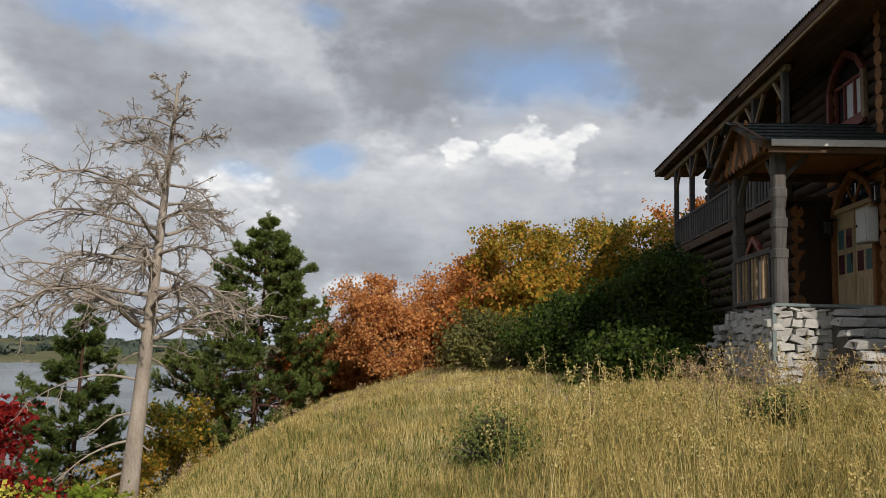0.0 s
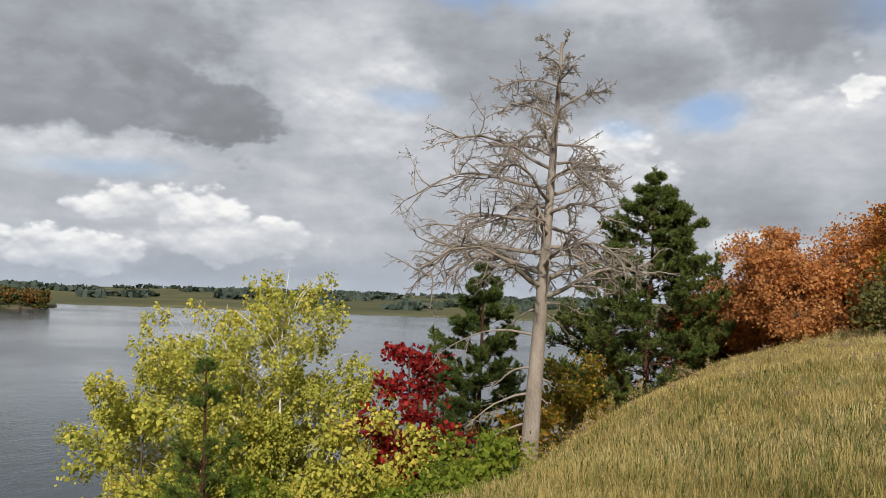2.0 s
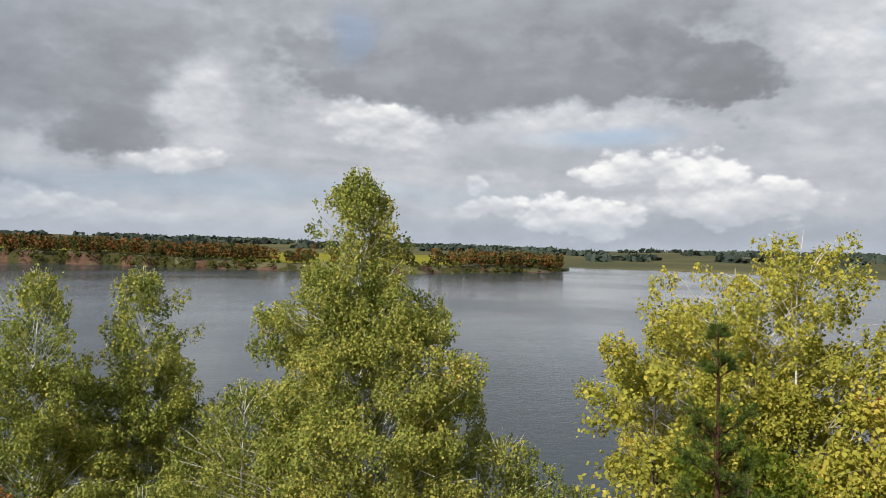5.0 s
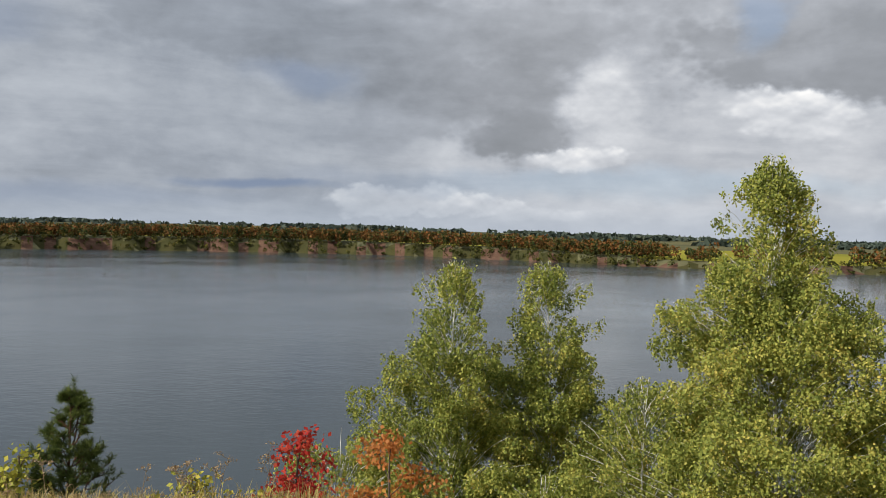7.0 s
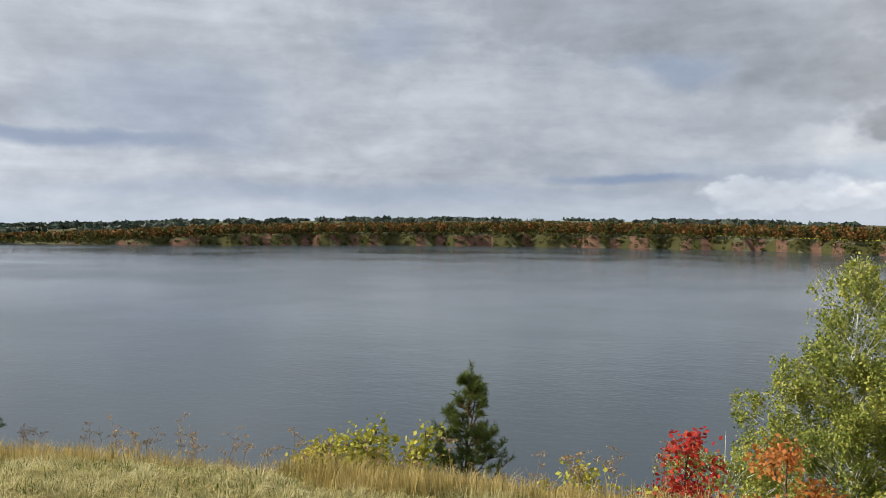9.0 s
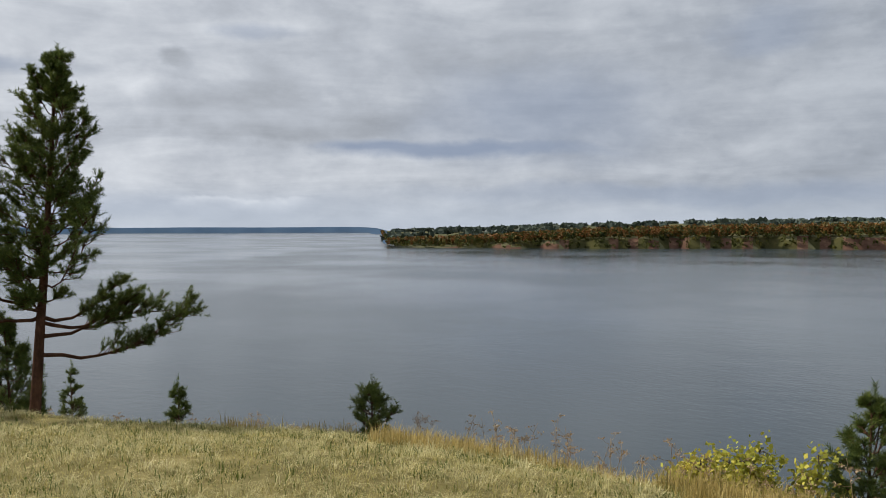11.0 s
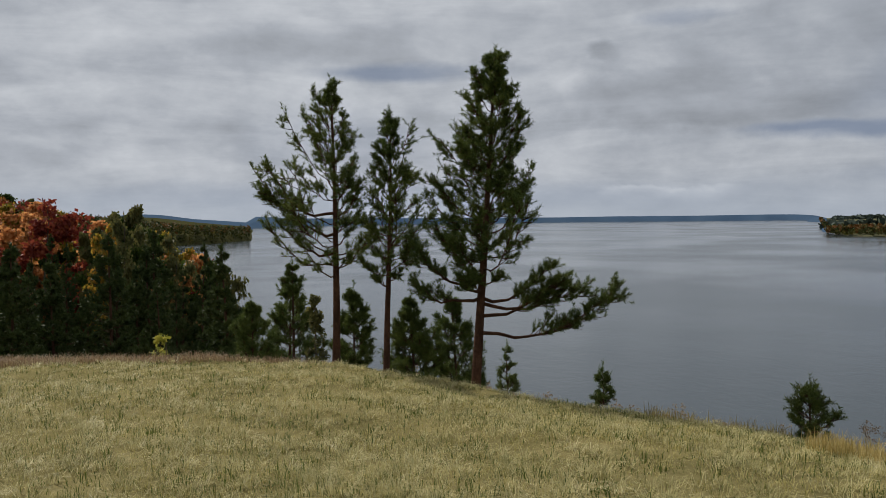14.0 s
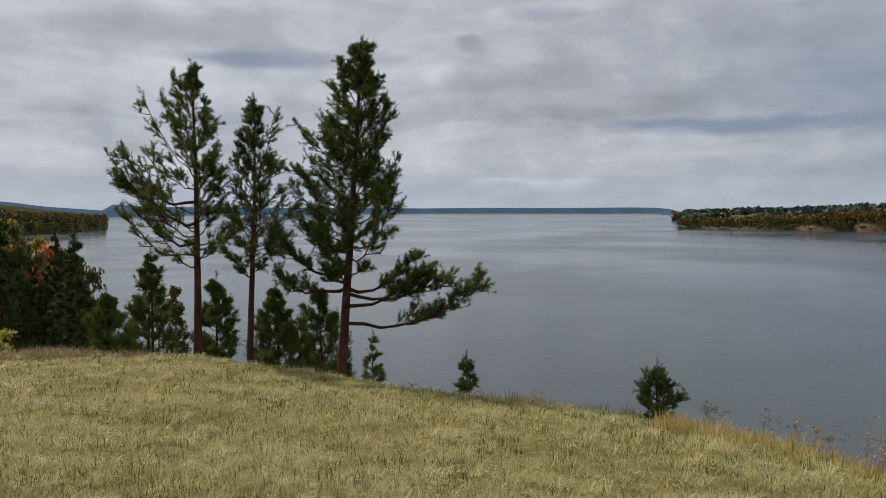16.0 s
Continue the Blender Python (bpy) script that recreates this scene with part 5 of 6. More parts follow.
for name, n, per, az0, az1, r0, r1, lo, hi, w0, mat, sd, lab, bend, spread in (
        ("tall_grass", 21000, 14, -27, 46, 5.0, 34, 0.05, 0.17, 0.0016, L_STRAW, 91, "straw-coloured autumn grass on the slope", 1.6, 0.12),
        ("green_grass", 1700, 12, -22, 40, 4.6, 15, 0.07, 0.20, 0.0026, L_GRASS, 92, "fresh green grass among the straw", 1.5, 0.12),
        ("long_grass", 210, 12, -28, 2, 5.2, 11, 0.25, 0.62, 0.0016, L_STRAW, 96, "long pale arching grass before the porch", 1.9, 0.07),
        ("edge_grass", 9000, 13, 88, 152, 5.5, 16, 0.09, 0.28, 0.0024, L_STRAW, 93, "pale straw grass along the brow", 0.8, 0.10),
        ("turf", 17000, 12, 104, 212, 3.6, 27, 0.03, 0.10, 0.0020, L_TURF, 94, "short pale dry turf on the hilltop", 2.2, 0.08),
        ("brown_grass", 2600, 14, 172, 208, 18.5, 28, 0.08, 0.24, 0.0016, L_WEED, 99, "reddish brown dry grass along the edge of the wood", 1.4, 0.12),
        ("turf_tuft", 4600, 30, 104, 212, 3.6, 21, 0.06, 0.15, 0.0014, L_PALE, 97, "pale arching tufts in the dry turf", 2.6, 0.03),
        ("turf_green", 5500, 10, 104, 212, 3.6, 24, 0.04, 0.12, 0.0026, L_GRASS, 95, "green blades in the dry turf", 1.2, 0.08)):
    X, Y, R, S, away, rng = tufts(n, per, az0, az1, r0, r1, sd, spread)
    ok = clear(X, Y) & ((name != "edge_grass") | (X < -8.0 + 0.7 * np.sin(Y * 1.3)))
    X, Y, R, S, away = X[ok], Y[ok], R[ok], S[ok], away[ok]
    blades(name, X, Y, rng.uniform(lo, hi, len(X)) * S, w0 + 0.00017 * R, mat, sd + 100, lab, bend, away)


def stalks(name, spots, tall, seed, label, head, mat, size=0.017):
    """Dry stalks with loose heads: plumes of tall grass or flat weed heads."""
    rng = np.random.default_rng(seed)
    tb, P = Tubes(), []
    for x, y in spots:
        z = gz(x, y) - 0.03
        h = tall * rng.uniform(0.6, 1.15)
        d = rng.normal(size=2) * 0.18
        q = np.linspace(0, 1, 6)
        pts = np.stack([x + d[0] * h * q ** 2, y + d[1] * h * q ** 2, z + h * q], -1)
        tb.add(pts, np.linspace(0.0045, 0.0022, 6), 3)
        if head == "plume":
            f = rng.uniform(0.66, 1.0, 46)
            c = np.stack([np.interp(f, q, pts[:, k]) for k in range(3)], -1)
            P.append(c + rng.normal(size=c.shape) * 0.035 * (1.15 - f)[:, None] * 2.2)
        else:
            for b in range(rng.integers(3, 7)):
                f = rng.uniform(0.55, 0.95)
                p0 = np.array([np.interp(f, q, pts[:, k]) for k in range(3)])
                p1 = p0 + np.array([*(rng.normal(size=2) * 0.10), rng.uniform(0.05, 0.16)]) * h
                tb.add(np.stack([p0, (p0 + p1) / 2 + np.array([0, 0, -0.01]), p1]), [0.003, 0.0025, 0.002], 3)
                P.append(p1 + rng.normal(size=(14, 3)) * np.array([0.022, 0.022, 0.008]))
    Vt, Ft = np.concatenate(tb.V), np.concatenate(tb.F)
    P = np.concatenate(P)
    hd = cards(P, size, rng, mat, name, 1.2)
    co = np.empty(len(hd.vertices) * 3, np.float32)
    hd.vertices.foreach_get("co", co)
    V = np.concatenate([Vt, co.reshape(-1, 3)])
    F = np.concatenate([Ft, np.arange(len(P) * 4).reshape(-1, 4) + len(Vt)])
    return tagged(new(name, mesh(name, V, F, mat)), label, "grass", kind="stuff")


rng = np.random.default_rng(97)
spots = [polar(rng.uniform(-24, 6), rng.uniform(6.0, 11.5)) for i in range(170)]
stalks("plume_grass", [p for p in spots if not (p[0] > 2.8 and p[1] > 12)], 0.85, 98, "tall pale plumes of dry grass near the porch", "plume", L_STRAW)
stalks("plume_grass", [polar(rng.uniform(8, 28), rng.uniform(8.0, 20)) for i in range(70)], 0.45, 99, "thin dry plumes on the slope", "plume", L_STRAW)
stalks("pale_weed", [polar(rng.uniform(-29, -3), 6.3 + 5.5 * rng.uniform()) for i in range(110)], 0.52, 106, "pale dry weeds with loose seed heads before the porch", "flat", L_STRAW, 0.014)
stalks("plume_grass", [polar(rng.uniform(-29, 3), 5.2 + 5 * rng.uniform()) for i in range(150)], 0.62, 107, "pale feathery grass heads before the porch", "plume", L_STRAW, 0.014)
stalks("brown_weed", [polar(rng.uniform(-4, 26), 9.0 + 15 * rng.uniform(0, 1) ** 0.8) for i in range(90)], 0.36, 103, "reddish brown dried flower heads in the slope grass", "flat", L_WEED)
stalks("dry_weed", [polar(rng.uniform(-22, -6), rng.uniform(9.0, 12.0)) for i in range(90)], 0.75, 100, "brown dry weeds before the porch", "flat", L_WEED, 0.015)
spots = [(rng.uniform(-12.8, -9.2), rng.uniform(-13, -1.0)) for i in range(260)]
stalks("dry_weed", [p for p in spots if gz(*p) > -3.4], 0.62, 101, "dry weeds with flat brown heads along the brow", "flat", L_WEED)
stalks("dry_weed", [(-9.5 + 0.55 * k + rng.normal() * 0.4, -14.5 - 0.42 * k + rng.normal() * 0.4) for k in np.linspace(0, 9, 60)], 0.4, 102, "thin dry weeds along the edge of the point", "flat", L_WEED)


# ---- the log house ----
def plank(name, lo, hi, mat, parent, label="", bevel=0.008, tilt=None):
    """A squared, slightly rounded piece of timber or stone from corner to corner."""
    bm = bmesh.new()
    bmesh.ops.create_cube(bm, size=1.0)
    mid = [(a + b) / 2 for a, b in zip(lo, hi)]
    for v in bm.verts:
        v.co = [v.co[i] * (hi[i] - lo[i]) for i in range(3)]
    if bevel:
        bmesh.ops.bevel(bm, geom=bm.edges[:], offset=min(bevel, 0.3 * min(b - a for a, b in zip(lo, hi))), segments=1, affect="EDGES")
    me = bpy.data.meshes.new(name)
    bm.to_mesh(me)
    bm.free()
    me.materials.append(mat)
    ob = child(name, me, parent, label)
    ob.matrix_basis = Matrix.Translation(mid) @ (tilt.to_matrix().to_4x4() if tilt else Matrix.Identity(4))
    return ob


def beam(name, a, b, thick, mat, parent, label="", deep=None):
    """A square bar from a to b."""
    a, b = Vector(a), Vector(b)
    d = b - a
    deep = deep or thick
    bm = bmesh.new()
    bmesh.ops.create_cube(bm, size=1.0)
    for v in bm.verts:
        v.co = (v.co[0] * thick, v.co[1] * deep, v.co[2] * d.length)
    bmesh.ops.bevel(bm, geom=bm.edges[:], offset=0.12 * min(thick, deep), segments=1, affect="EDGES")
    me = bpy.data.meshes.new(name)
    bm.to_mesh(me)
    bm.free()
    me.materials.append(mat)
    ob = child(name, me, parent, label)
    ob.matrix_basis = Matrix.Translation((a + b) / 2) @ d.to_track_quat("Z", "Y").to_matrix().to_4x4()
    return ob


def prism(name, corners, depth, mat, parent, label=""):
    """A flat shape given by corners (y, z) in a wall facing -x, as deep as told: (x0, x1)."""
    x0, x1 = depth
    n_ = len(corners)
    V = [(x0, y, z) for y, z in corners] + [(x1, y, z) for y, z in corners]
    me = bpy.data.meshes.new(name)
    faces = [tuple(range(n_)), tuple(range(2 * n_ - 1, n_ - 1, -1))] + [(i, n_ + i, n_ + (i + 1) % n_, (i + 1) % n_) for i in range(n_)]
    me.from_pydata(V, [], faces)
    bm = bmesh.new()
    bm.from_mesh(me)
    bmesh.ops.recalc_face_normals(bm, faces=bm.faces[:])
    bm.to_mesh(me)
    bm.free()
    me.materials.append(mat)
    return child(name, me, parent, label)


def wood(name, a, b, c, grain=(1, 1, 1), rough=0.75):
    m, n = material(name)
    pos = n.add("TexCoord").outputs["Object"]
    rnd = n.add("ObjectInfo").outputs["Random"]
    off = n.add("VectorMath", Vector=pos)
    off.operation = "ADD"
    n.put(off.inputs[1], n.add("CombineXYZ", X=n.math("MULTIPLY", rnd, 37.0), Y=n.math("MULTIPLY", rnd, 11.0), Z=0.0).outputs[0])
    mp = n.add("Mapping", Vector=off.outputs[0])
    mp.inputs["Scale"].default_value = grain
    g = n.noise(mp.outputs[0], 9.0, 7.0, 0.65, 0.4)
    st = n.noise(off.outputs[0], 1.6, 4.0)
    f = n.math("ADD", n.math("MULTIPLY", g, 0.55), n.math("ADD", n.math("MULTIPLY", st, 0.35), n.math("MULTIPLY", rnd, 0.14)))
    finish(n, n.ramp(f, [(0.3, a), (0.52, b), (0.75, c)]), rough, g, 0.5, 0.012, spec=0.15)
    return m


W_LOG = wood("tarred_log", (0.018, 0.012, 0.009), (0.045, 0.028, 0.018), (0.10, 0.060, 0.035), (3, 0.25, 3))
W_END = wood("log_end_grain", (0.10, 0.045, 0.018), (0.22, 0.10, 0.04), (0.34, 0.17, 0.07))
W_GREY = wood("weathered_timber", (0.036, 0.032, 0.030), (0.079, 0.072, 0.068), (0.137, 0.126, 0.115), (3, 3, 0.3))
W_BROWN = wood("brown_timber", (0.045, 0.026, 0.016), (0.095, 0.055, 0.032), (0.17, 0.10, 0.055), (2, 2, 0.4))
W_PALE = wood("pale_timber", (0.13, 0.085, 0.05), (0.24, 0.17, 0.10), (0.36, 0.27, 0.18), (2, 0.3, 2))
W_ORANGE = wood("oiled_boards", (0.13, 0.055, 0.022), (0.24, 0.105, 0.04), (0.36, 0.17, 0.07), (3, 0.3, 3))
W_DOOR = wood("cream_door_wood", (0.30, 0.22, 0.11), (0.45, 0.34, 0.19), (0.56, 0.45, 0.28), (3, 3, 0.25), 0.6)
W_RED = wood("red_brown_frame", (0.09, 0.025, 0.018), (0.16, 0.045, 0.03), (0.22, 0.07, 0.045), (3, 3, 0.4), 0.5)
M_STONE = wood("pale_limestone", (0.20, 0.19, 0.18), (0.36, 0.345, 0.325), (0.52, 0.50, 0.47))
M_MORTAR = surface("dark_mortar", (0.05, 0.045, 0.04), (0.09, 0.08, 0.07), 5.0, 0.95, (0.13, 0.12, 0.10), 0.4)
M_SHINGLE = surface("dark_shingle", (0.010, 0.014, 0.014), (0.022, 0.028, 0.027), 3.0, 0.85, (0.04, 0.045, 0.042), 0.4)
M_TIN = surface("dark_roof_sheet", (0.012, 0.010, 0.010), (0.025, 0.021, 0.02), 2.0, 0.5, (0.05, 0.04, 0.035), 0.2)
M_WHITE = surface("chipped_white_paint", (0.38, 0.36, 0.34), (0.55, 0.53, 0.50), 3.0, 0.6, (0.66, 0.64, 0.61), 0.2)
M_BOX = surface("grey_enamel", (0.42, 0.42, 0.40), (0.50, 0.50, 0.48), 2.0, 0.45, (0.55, 0.55, 0.53), 0.05)
M_STEEL = surface("painted_steel", (0.10, 0.13, 0.13), (0.15, 0.18, 0.18), 4.0, 0.5, (0.2, 0.23, 0.22), 0.2)
M_IRON = surface("black_iron", (0.008, 0.008, 0.008), (0.014, 0.013, 0.012), 6.0, 0.5, (0.03, 0.025, 0.02), 0.2)
# near-black colour standing in for the unlit rooms behind the glass
M_DARK = surface("dark_room", (0.006, 0.006, 0.006), (0.009, 0.008, 0.008), 2.0, 0.95, (0.013, 0.012, 0.011), 0.0)
M_CURTAIN = surface("white_curtain", (0.50, 0.50, 0.50), (0.60, 0.60, 0.60), 6.0, 0.9, (0.68, 0.68, 0.67), 0.2, (1, 6, 1))


def glass(name, tint, rough=0.03):
    m, n = material(name)
    b = finish(n, tint, rough, None, spec=0.8)
    return m


G_PANE = glass("window_glass", (0.02, 0.024, 0.028))
G_RED = glass("wine_glass_pane", (0.10, 0.035, 0.04), 0.12)
G_TEAL = glass("teal_glass_pane", (0.07, 0.14, 0.14), 0.12)

LOG_R = 0.135
FRAME = Matrix.Translation((3.38, 14.4, 0)) @ pose(0, 0, 0, 0, 0, 5.3) @ Matrix.Translation((-3.38, -14.4, 0))


def house_thing(name, x, y, z, label, category, group=""):
    ob = thing(name, x, y, z, label, category, group)
    ob.matrix_world = FRAME @ pose(x, y, z)
    return ob


house = house_thing("log_house", 0, 0, 0, "dark two-storey log house with porch and upper balcony", "house")


def log_mesh(length, seed, r=LOG_R):
    rng = np.random.default_rng(seed)
    q = np.linspace(-0.5, 0.5, max(3, int(length / 1.2) + 2))
    t = Tubes()
    pts = np.stack([rng.normal(size=len(q)) * 0.006, q * length, rng.normal(size=len(q)) * 0.006], -1)
    t.add(pts, r * (1 + rng.normal(size=len(q)) * 0.025), 10)
    V, F = np.concatenate(t.V), np.concatenate(t.F)
    k = len(q)
    caps = [tuple(range(9, -1, -1)), tuple(range((k - 1) * 10, k * 10))]
    me = bpy.data.meshes.new("log")
    me.from_pydata(V.tolist(), [], F.tolist() + caps)
    me.materials.append(W_LOG)
    me.materials.append(W_END)
    me.polygons.foreach_set("use_smooth", np.array([1] * len(F) + [0, 0], bool))
    me.polygons.foreach_set("material_index", np.array([0] * len(F) + [1, 1], np.int32))
    me.update()
    return me


def log_wall(parent, x, y0, y1, z0, z1, openings, seed):
    """Logs laid along y, cut at the openings (ya, yb, za, zb)."""
    z, i = z0 + LOG_R, 0
    while z < z1:
        cuts = sorted((a, b) for a, b, lo, hi in openings if lo - 0.05 < z < hi + 0.05)
        y = y0
        for a, b in cuts + [(y1, y1)]:
            if a - y > 0.05:
                ob = child("log", log_mesh(a - y, seed + i), parent)
                ob.location = (x, (y + a) / 2, z)
            y = b
        z += LOG_R * 1.86
        i += 1


def log_ends(parent, x, y, z0, z1, out, seed):
    """Round ends of a cross wall standing proud of the face."""
    z, i = z0 + LOG_R, 0
    while z < z1:
        ob = child("log_end", log_mesh(out, seed + i % 4, LOG_R * 0.96), parent)
        ob.matrix_basis = pose(x, y, z, 0, 0, 90)
        z += LOG_R * 1.86
        i += 1


# solid cores behind the logs, closing the house
WX, LX = 5.66, 4.80                    # faces of the upper and the lower wall
low_wall = plank("wall", (LX, 17.2, 0.3), (12.6, 27.1, 4.60), W_LOG, house, bevel=0)
low_at = Vector(((LX + 12.6) / 2, 22.15, 2.45))
up_wall = plank("wall", (WX, 11.0, 1.0), (12.6, 27.0, 7.55), W_LOG, house, bevel=0)
up_at = Vector(((WX + 12.6) / 2, 19.0, 4.275))
LOW_WIN = [(18.95, 19.95, 2.75, 4.1), (23.8, 25.0, 2.5, 4.0)]
log_wall(low_wall, LX - low_at.x, 17.2 - low_at.y, 27.1 - low_at.y, 0.75 - low_at.z, 4.55 - low_at.z, [(a - low_at.y, b - low_at.y, c - low_at.z, d - low_at.z) for a, b, c, d in LOW_WIN], 500)
UP_WIN = [(15.85, 17.2, 6.0, 7.45)]
log_wall(up_wall, WX - up_at.x, 11.0 - up_at.y, 27.0 - up_at.y, 4.75 - up_at.z, 7.5 - up_at.z, [(a - up_at.y, b - up_at.y, c - up_at.z, d - up_at.z) for a, b, c, d in UP_WIN], 540)
for yy in (14.72, 19.6):
    log_ends(up_wall, WX - 0.12 - up_at.x, yy - up_at.y, 4.75 - up_at.z, 7.5 - up_at.z, 0.5, 580)
log_ends(up_wall, WX - 0.12 - up_at.x, 14.72 - up_at.y, 2.4 - up_at.z, 4.75 - up_at.z, 0.5, 580)
log_ends(low_wall, LX - 0.1 - low_at.x, 27.0 - low_at.y - 0.2, 0.75 - low_at.z, 4.55 - low_at.z, 0.4, 580)
# oiled boards round the door
for i in range(21):
    z = 2.42 + i * 0.125
    plank("board", (WX - 0.12, 14.85, z), (WX - 0.01, 17.6, z + 0.118), W_ORANGE, house, bevel=0.012)


def arch(y0, y1, z0, spring, top):
    ym = (y0 + y1) / 2
    return [(y0, z0), (y1, z0), (y1, spring), ((y1 * 2 + ym) / 3, spring + (top - spring) * 0.55), (ym, top), ((y0 * 2 + ym) / 3, spring + (top - spring) * 0.55), (y0, spring)]


def pointed_window(x, y0, y1, z0, z1, curtain, label):
    """A window with a pointed head in a wall facing -x."""
    ob = house_thing("window", 0, 0, 0, label, "window")
    ob["kind"] = "structure"
    spring = z0 + (z1 - z0) * 0.66
    outer, inner = arch(y0 - 0.10, y1 + 0.10, z0 - 0.10, spring, z1 + 0.14), arch(y0, y1, z0, spring, z1)
    for i in range(7):
        a, b = outer[i], outer[(i + 1) % 7]
        beam("casing", (x - 0.11, *a), (x - 0.11, *b), 0.09, W_PALE if i == 6 else W_RED, ob, deep=0.14)
    # flat dark sheet behind the pane in place of the room's darkness
    prism("dark_backing", inner, (x + 0.10, x + 0.14), M_DARK, ob)
    prism("pane", inner, (x + 0.02, x + 0.032), G_PANE, ob)
    for ya in (y0 + 0.03, y0 + (y1 - y0) * 0.36, y0 + (y1 - y0) * 0.68, y1 - 0.03):
        beam("frame", (x - 0.02, ya, z0), (x - 0.02, ya, spring + 0.05), 0.06, W_RED, ob)
    for za in (z0 + 0.03, spring):
        beam("frame", (x - 0.025, y0, za), (x - 0.025, y1, za), 0.065, W_RED, ob)
    beam("window_sill", (x - 0.10, y0 - 0.12, z0 - 0.05), (x - 0.10, y1 + 0.12, z0 - 0.05), 0.06, W_RED, ob, deep=0.22)
    if curtain:
        w = y1 - y0
        prism("curtain", [(y0 + 0.05, z0 + 0.05), (y0 + 0.36 * w, z0 + 0.05), (y0 + 0.36 * w, spring), (y0 + 0.05, spring)], (x - 0.002, x + 0.012), M_CURTAIN, ob, "white curtain")
        prism("curtain", [(y0 + 0.42 * w, z0 + 0.05), (y0 + 0.66 * w, z0 + 0.05), (y0 + 0.66 * w, spring), (y0 + 0.42 * w, spring)], (x - 0.002, x + 0.012), M_CURTAIN, ob, "white curtain")
    return ob


pointed_window(WX - 0.04, 15.85, 17.2, 6.0, 7.25, True, "upper window with pointed red-brown frame and white curtains").name = "window_1"
pointed_window(LX - 0.04, 18.95, 19.95, 2.75, 4.0, True, "ground floor window with pointed frame beside the porch").name = "window_2"
pointed_window(LX - 0.04, 23.8, 25.0, 2.5, 3.9, False, "ground floor window with red-brown frame half hidden by bushes").name = "window_3"


def front_door():
    y0, y1, z0 = 15.4, 17.0, 2.4
    ob = house_thing("door", 0, 0, 0, "cream wooden double door with coloured panes under a pointed fanlight", "door")
    ob["kind"] = "structure"
    ob.name = "door_1"
    spring, top, mid, x = 4.35, 4.98, (y0 + y1) / 2, WX - 0.17
    edge = arch(y0 - 0.07, y1 + 0.07, z0, spring, top)
    for i in range(1, 7):
        beam("casing", (x - 0.03, *edge[i]), (x - 0.03, *edge[(i + 1) % 7]), 0.13, W_ORANGE, ob, deep=0.12)
    prism("backing", arch(y0, y1, z0, spring, top - 0.05), (x + 0.02, x + 0.035), M_DARK, ob)
    tri = [(y0 + 0.08, spring + 0.06), (y1 - 0.08, spring + 0.06), (mid, top - 0.1)]
    prism("fanlight", tri, (x - 0.012, x), G_PANE, ob, "dark pointed fanlight glass")
    beam("glazing_bar", (x - 0.02, mid, spring + 0.05), (x - 0.02, mid - 0.28, spring + 0.42), 0.045, W_ORANGE, ob)
    beam("glazing_bar", (x - 0.02, mid, spring + 0.05), (x - 0.02, mid + 0.28, spring + 0.42), 0.045, W_ORANGE, ob)
    beam("rail", (x - 0.02, y0, spring), (x - 0.02, y1, spring), 0.10, W_DOOR, ob)
    for a, b in ((y0, mid - 0.01), (mid + 0.01, y1)):
        leaf = plank("door_leaf", (x - 0.03, a + 0.01, z0 + 0.02), (x + 0.015, b - 0.01, spring - 0.05), W_DOOR, ob, "cream wooden leaf with six panes")
        cy, cz = (a + b) / 2, (z0 + spring) / 2 - 0.015
        for j in range(2):
            for k in range(2):
                w, h = (b - a) * 0.30, 0.36
                yc, zc = a + (b - a) * (0.28 + 0.44 * j), 3.32 + 0.47 * k
                plank("pane", (x - 0.040 - (x - 0.0075), yc - w / 2 - cy, zc - h / 2 - cz), (x - 0.030 - (x - 0.0075), yc + w / 2 - cy, zc + h / 2 - cz), G_RED if (j + k) % 2 else G_TEAL, leaf, "coloured glass pane", 0)
        for k in range(5):
            yc = a + (b - a) * (0.14 + 0.18 * k)
            plank("board", (x - 0.042 - (x - 0.0075), yc - 0.06 - cy, z0 + 0.05 - cz), (x - 0.030 - (x - 0.0075), yc + 0.06 - cy, 3.02 - cz), W_DOOR, leaf)
    beam("handle", (x - 0.07, mid + 0.06, 3.3), (x - 0.07, mid + 0.06, 3.5), 0.025, M_IRON, ob, "black iron handle")


front_door()

# ---- porch ----
porch = house_thing("porch", 0, 0, 0, "timber porch with carved posts on a rough stone base", "porch")
PX0, PX1, PY0, PY1, PZ = 3.38, 5.54, 14.4, 17.1, 2.4
base = plank("base", (PX0 + 0.06, PY0 + 0.06, 0.2), (PX1, PY1, PZ - 0.06), M_MORTAR, porch, "rubble base of pale stones", bevel=0)
base_at = Vector(((PX0 + 0.06 + PX1) / 2, (PY0 + 0.06 + PY1) / 2, (0.2 + PZ - 0.06) / 2))


def stone_mesh(seed):
    rng = np.random.default_rng(seed)
    bm = bmesh.new()
    bmesh.ops.create_cube(bm, size=1.0)
    bmesh.ops.bevel(bm, geom=bm.edges[:], offset=0.09, segments=1, affect="EDGES")
    skew = rng.normal(size=(3, 3)) * 0.12
    for v in bm.verts:
        v.co += Vector(skew @ np.array(v.co)) + Vector(rng.normal(size=3) * 0.045)
    me = bpy.data.meshes.new("stone")
    bm.to_mesh(me)
    bm.free()
    me.materials.append(M_STONE)
    return me


STONES = [stone_mesh(700 + i) for i in range(9)]


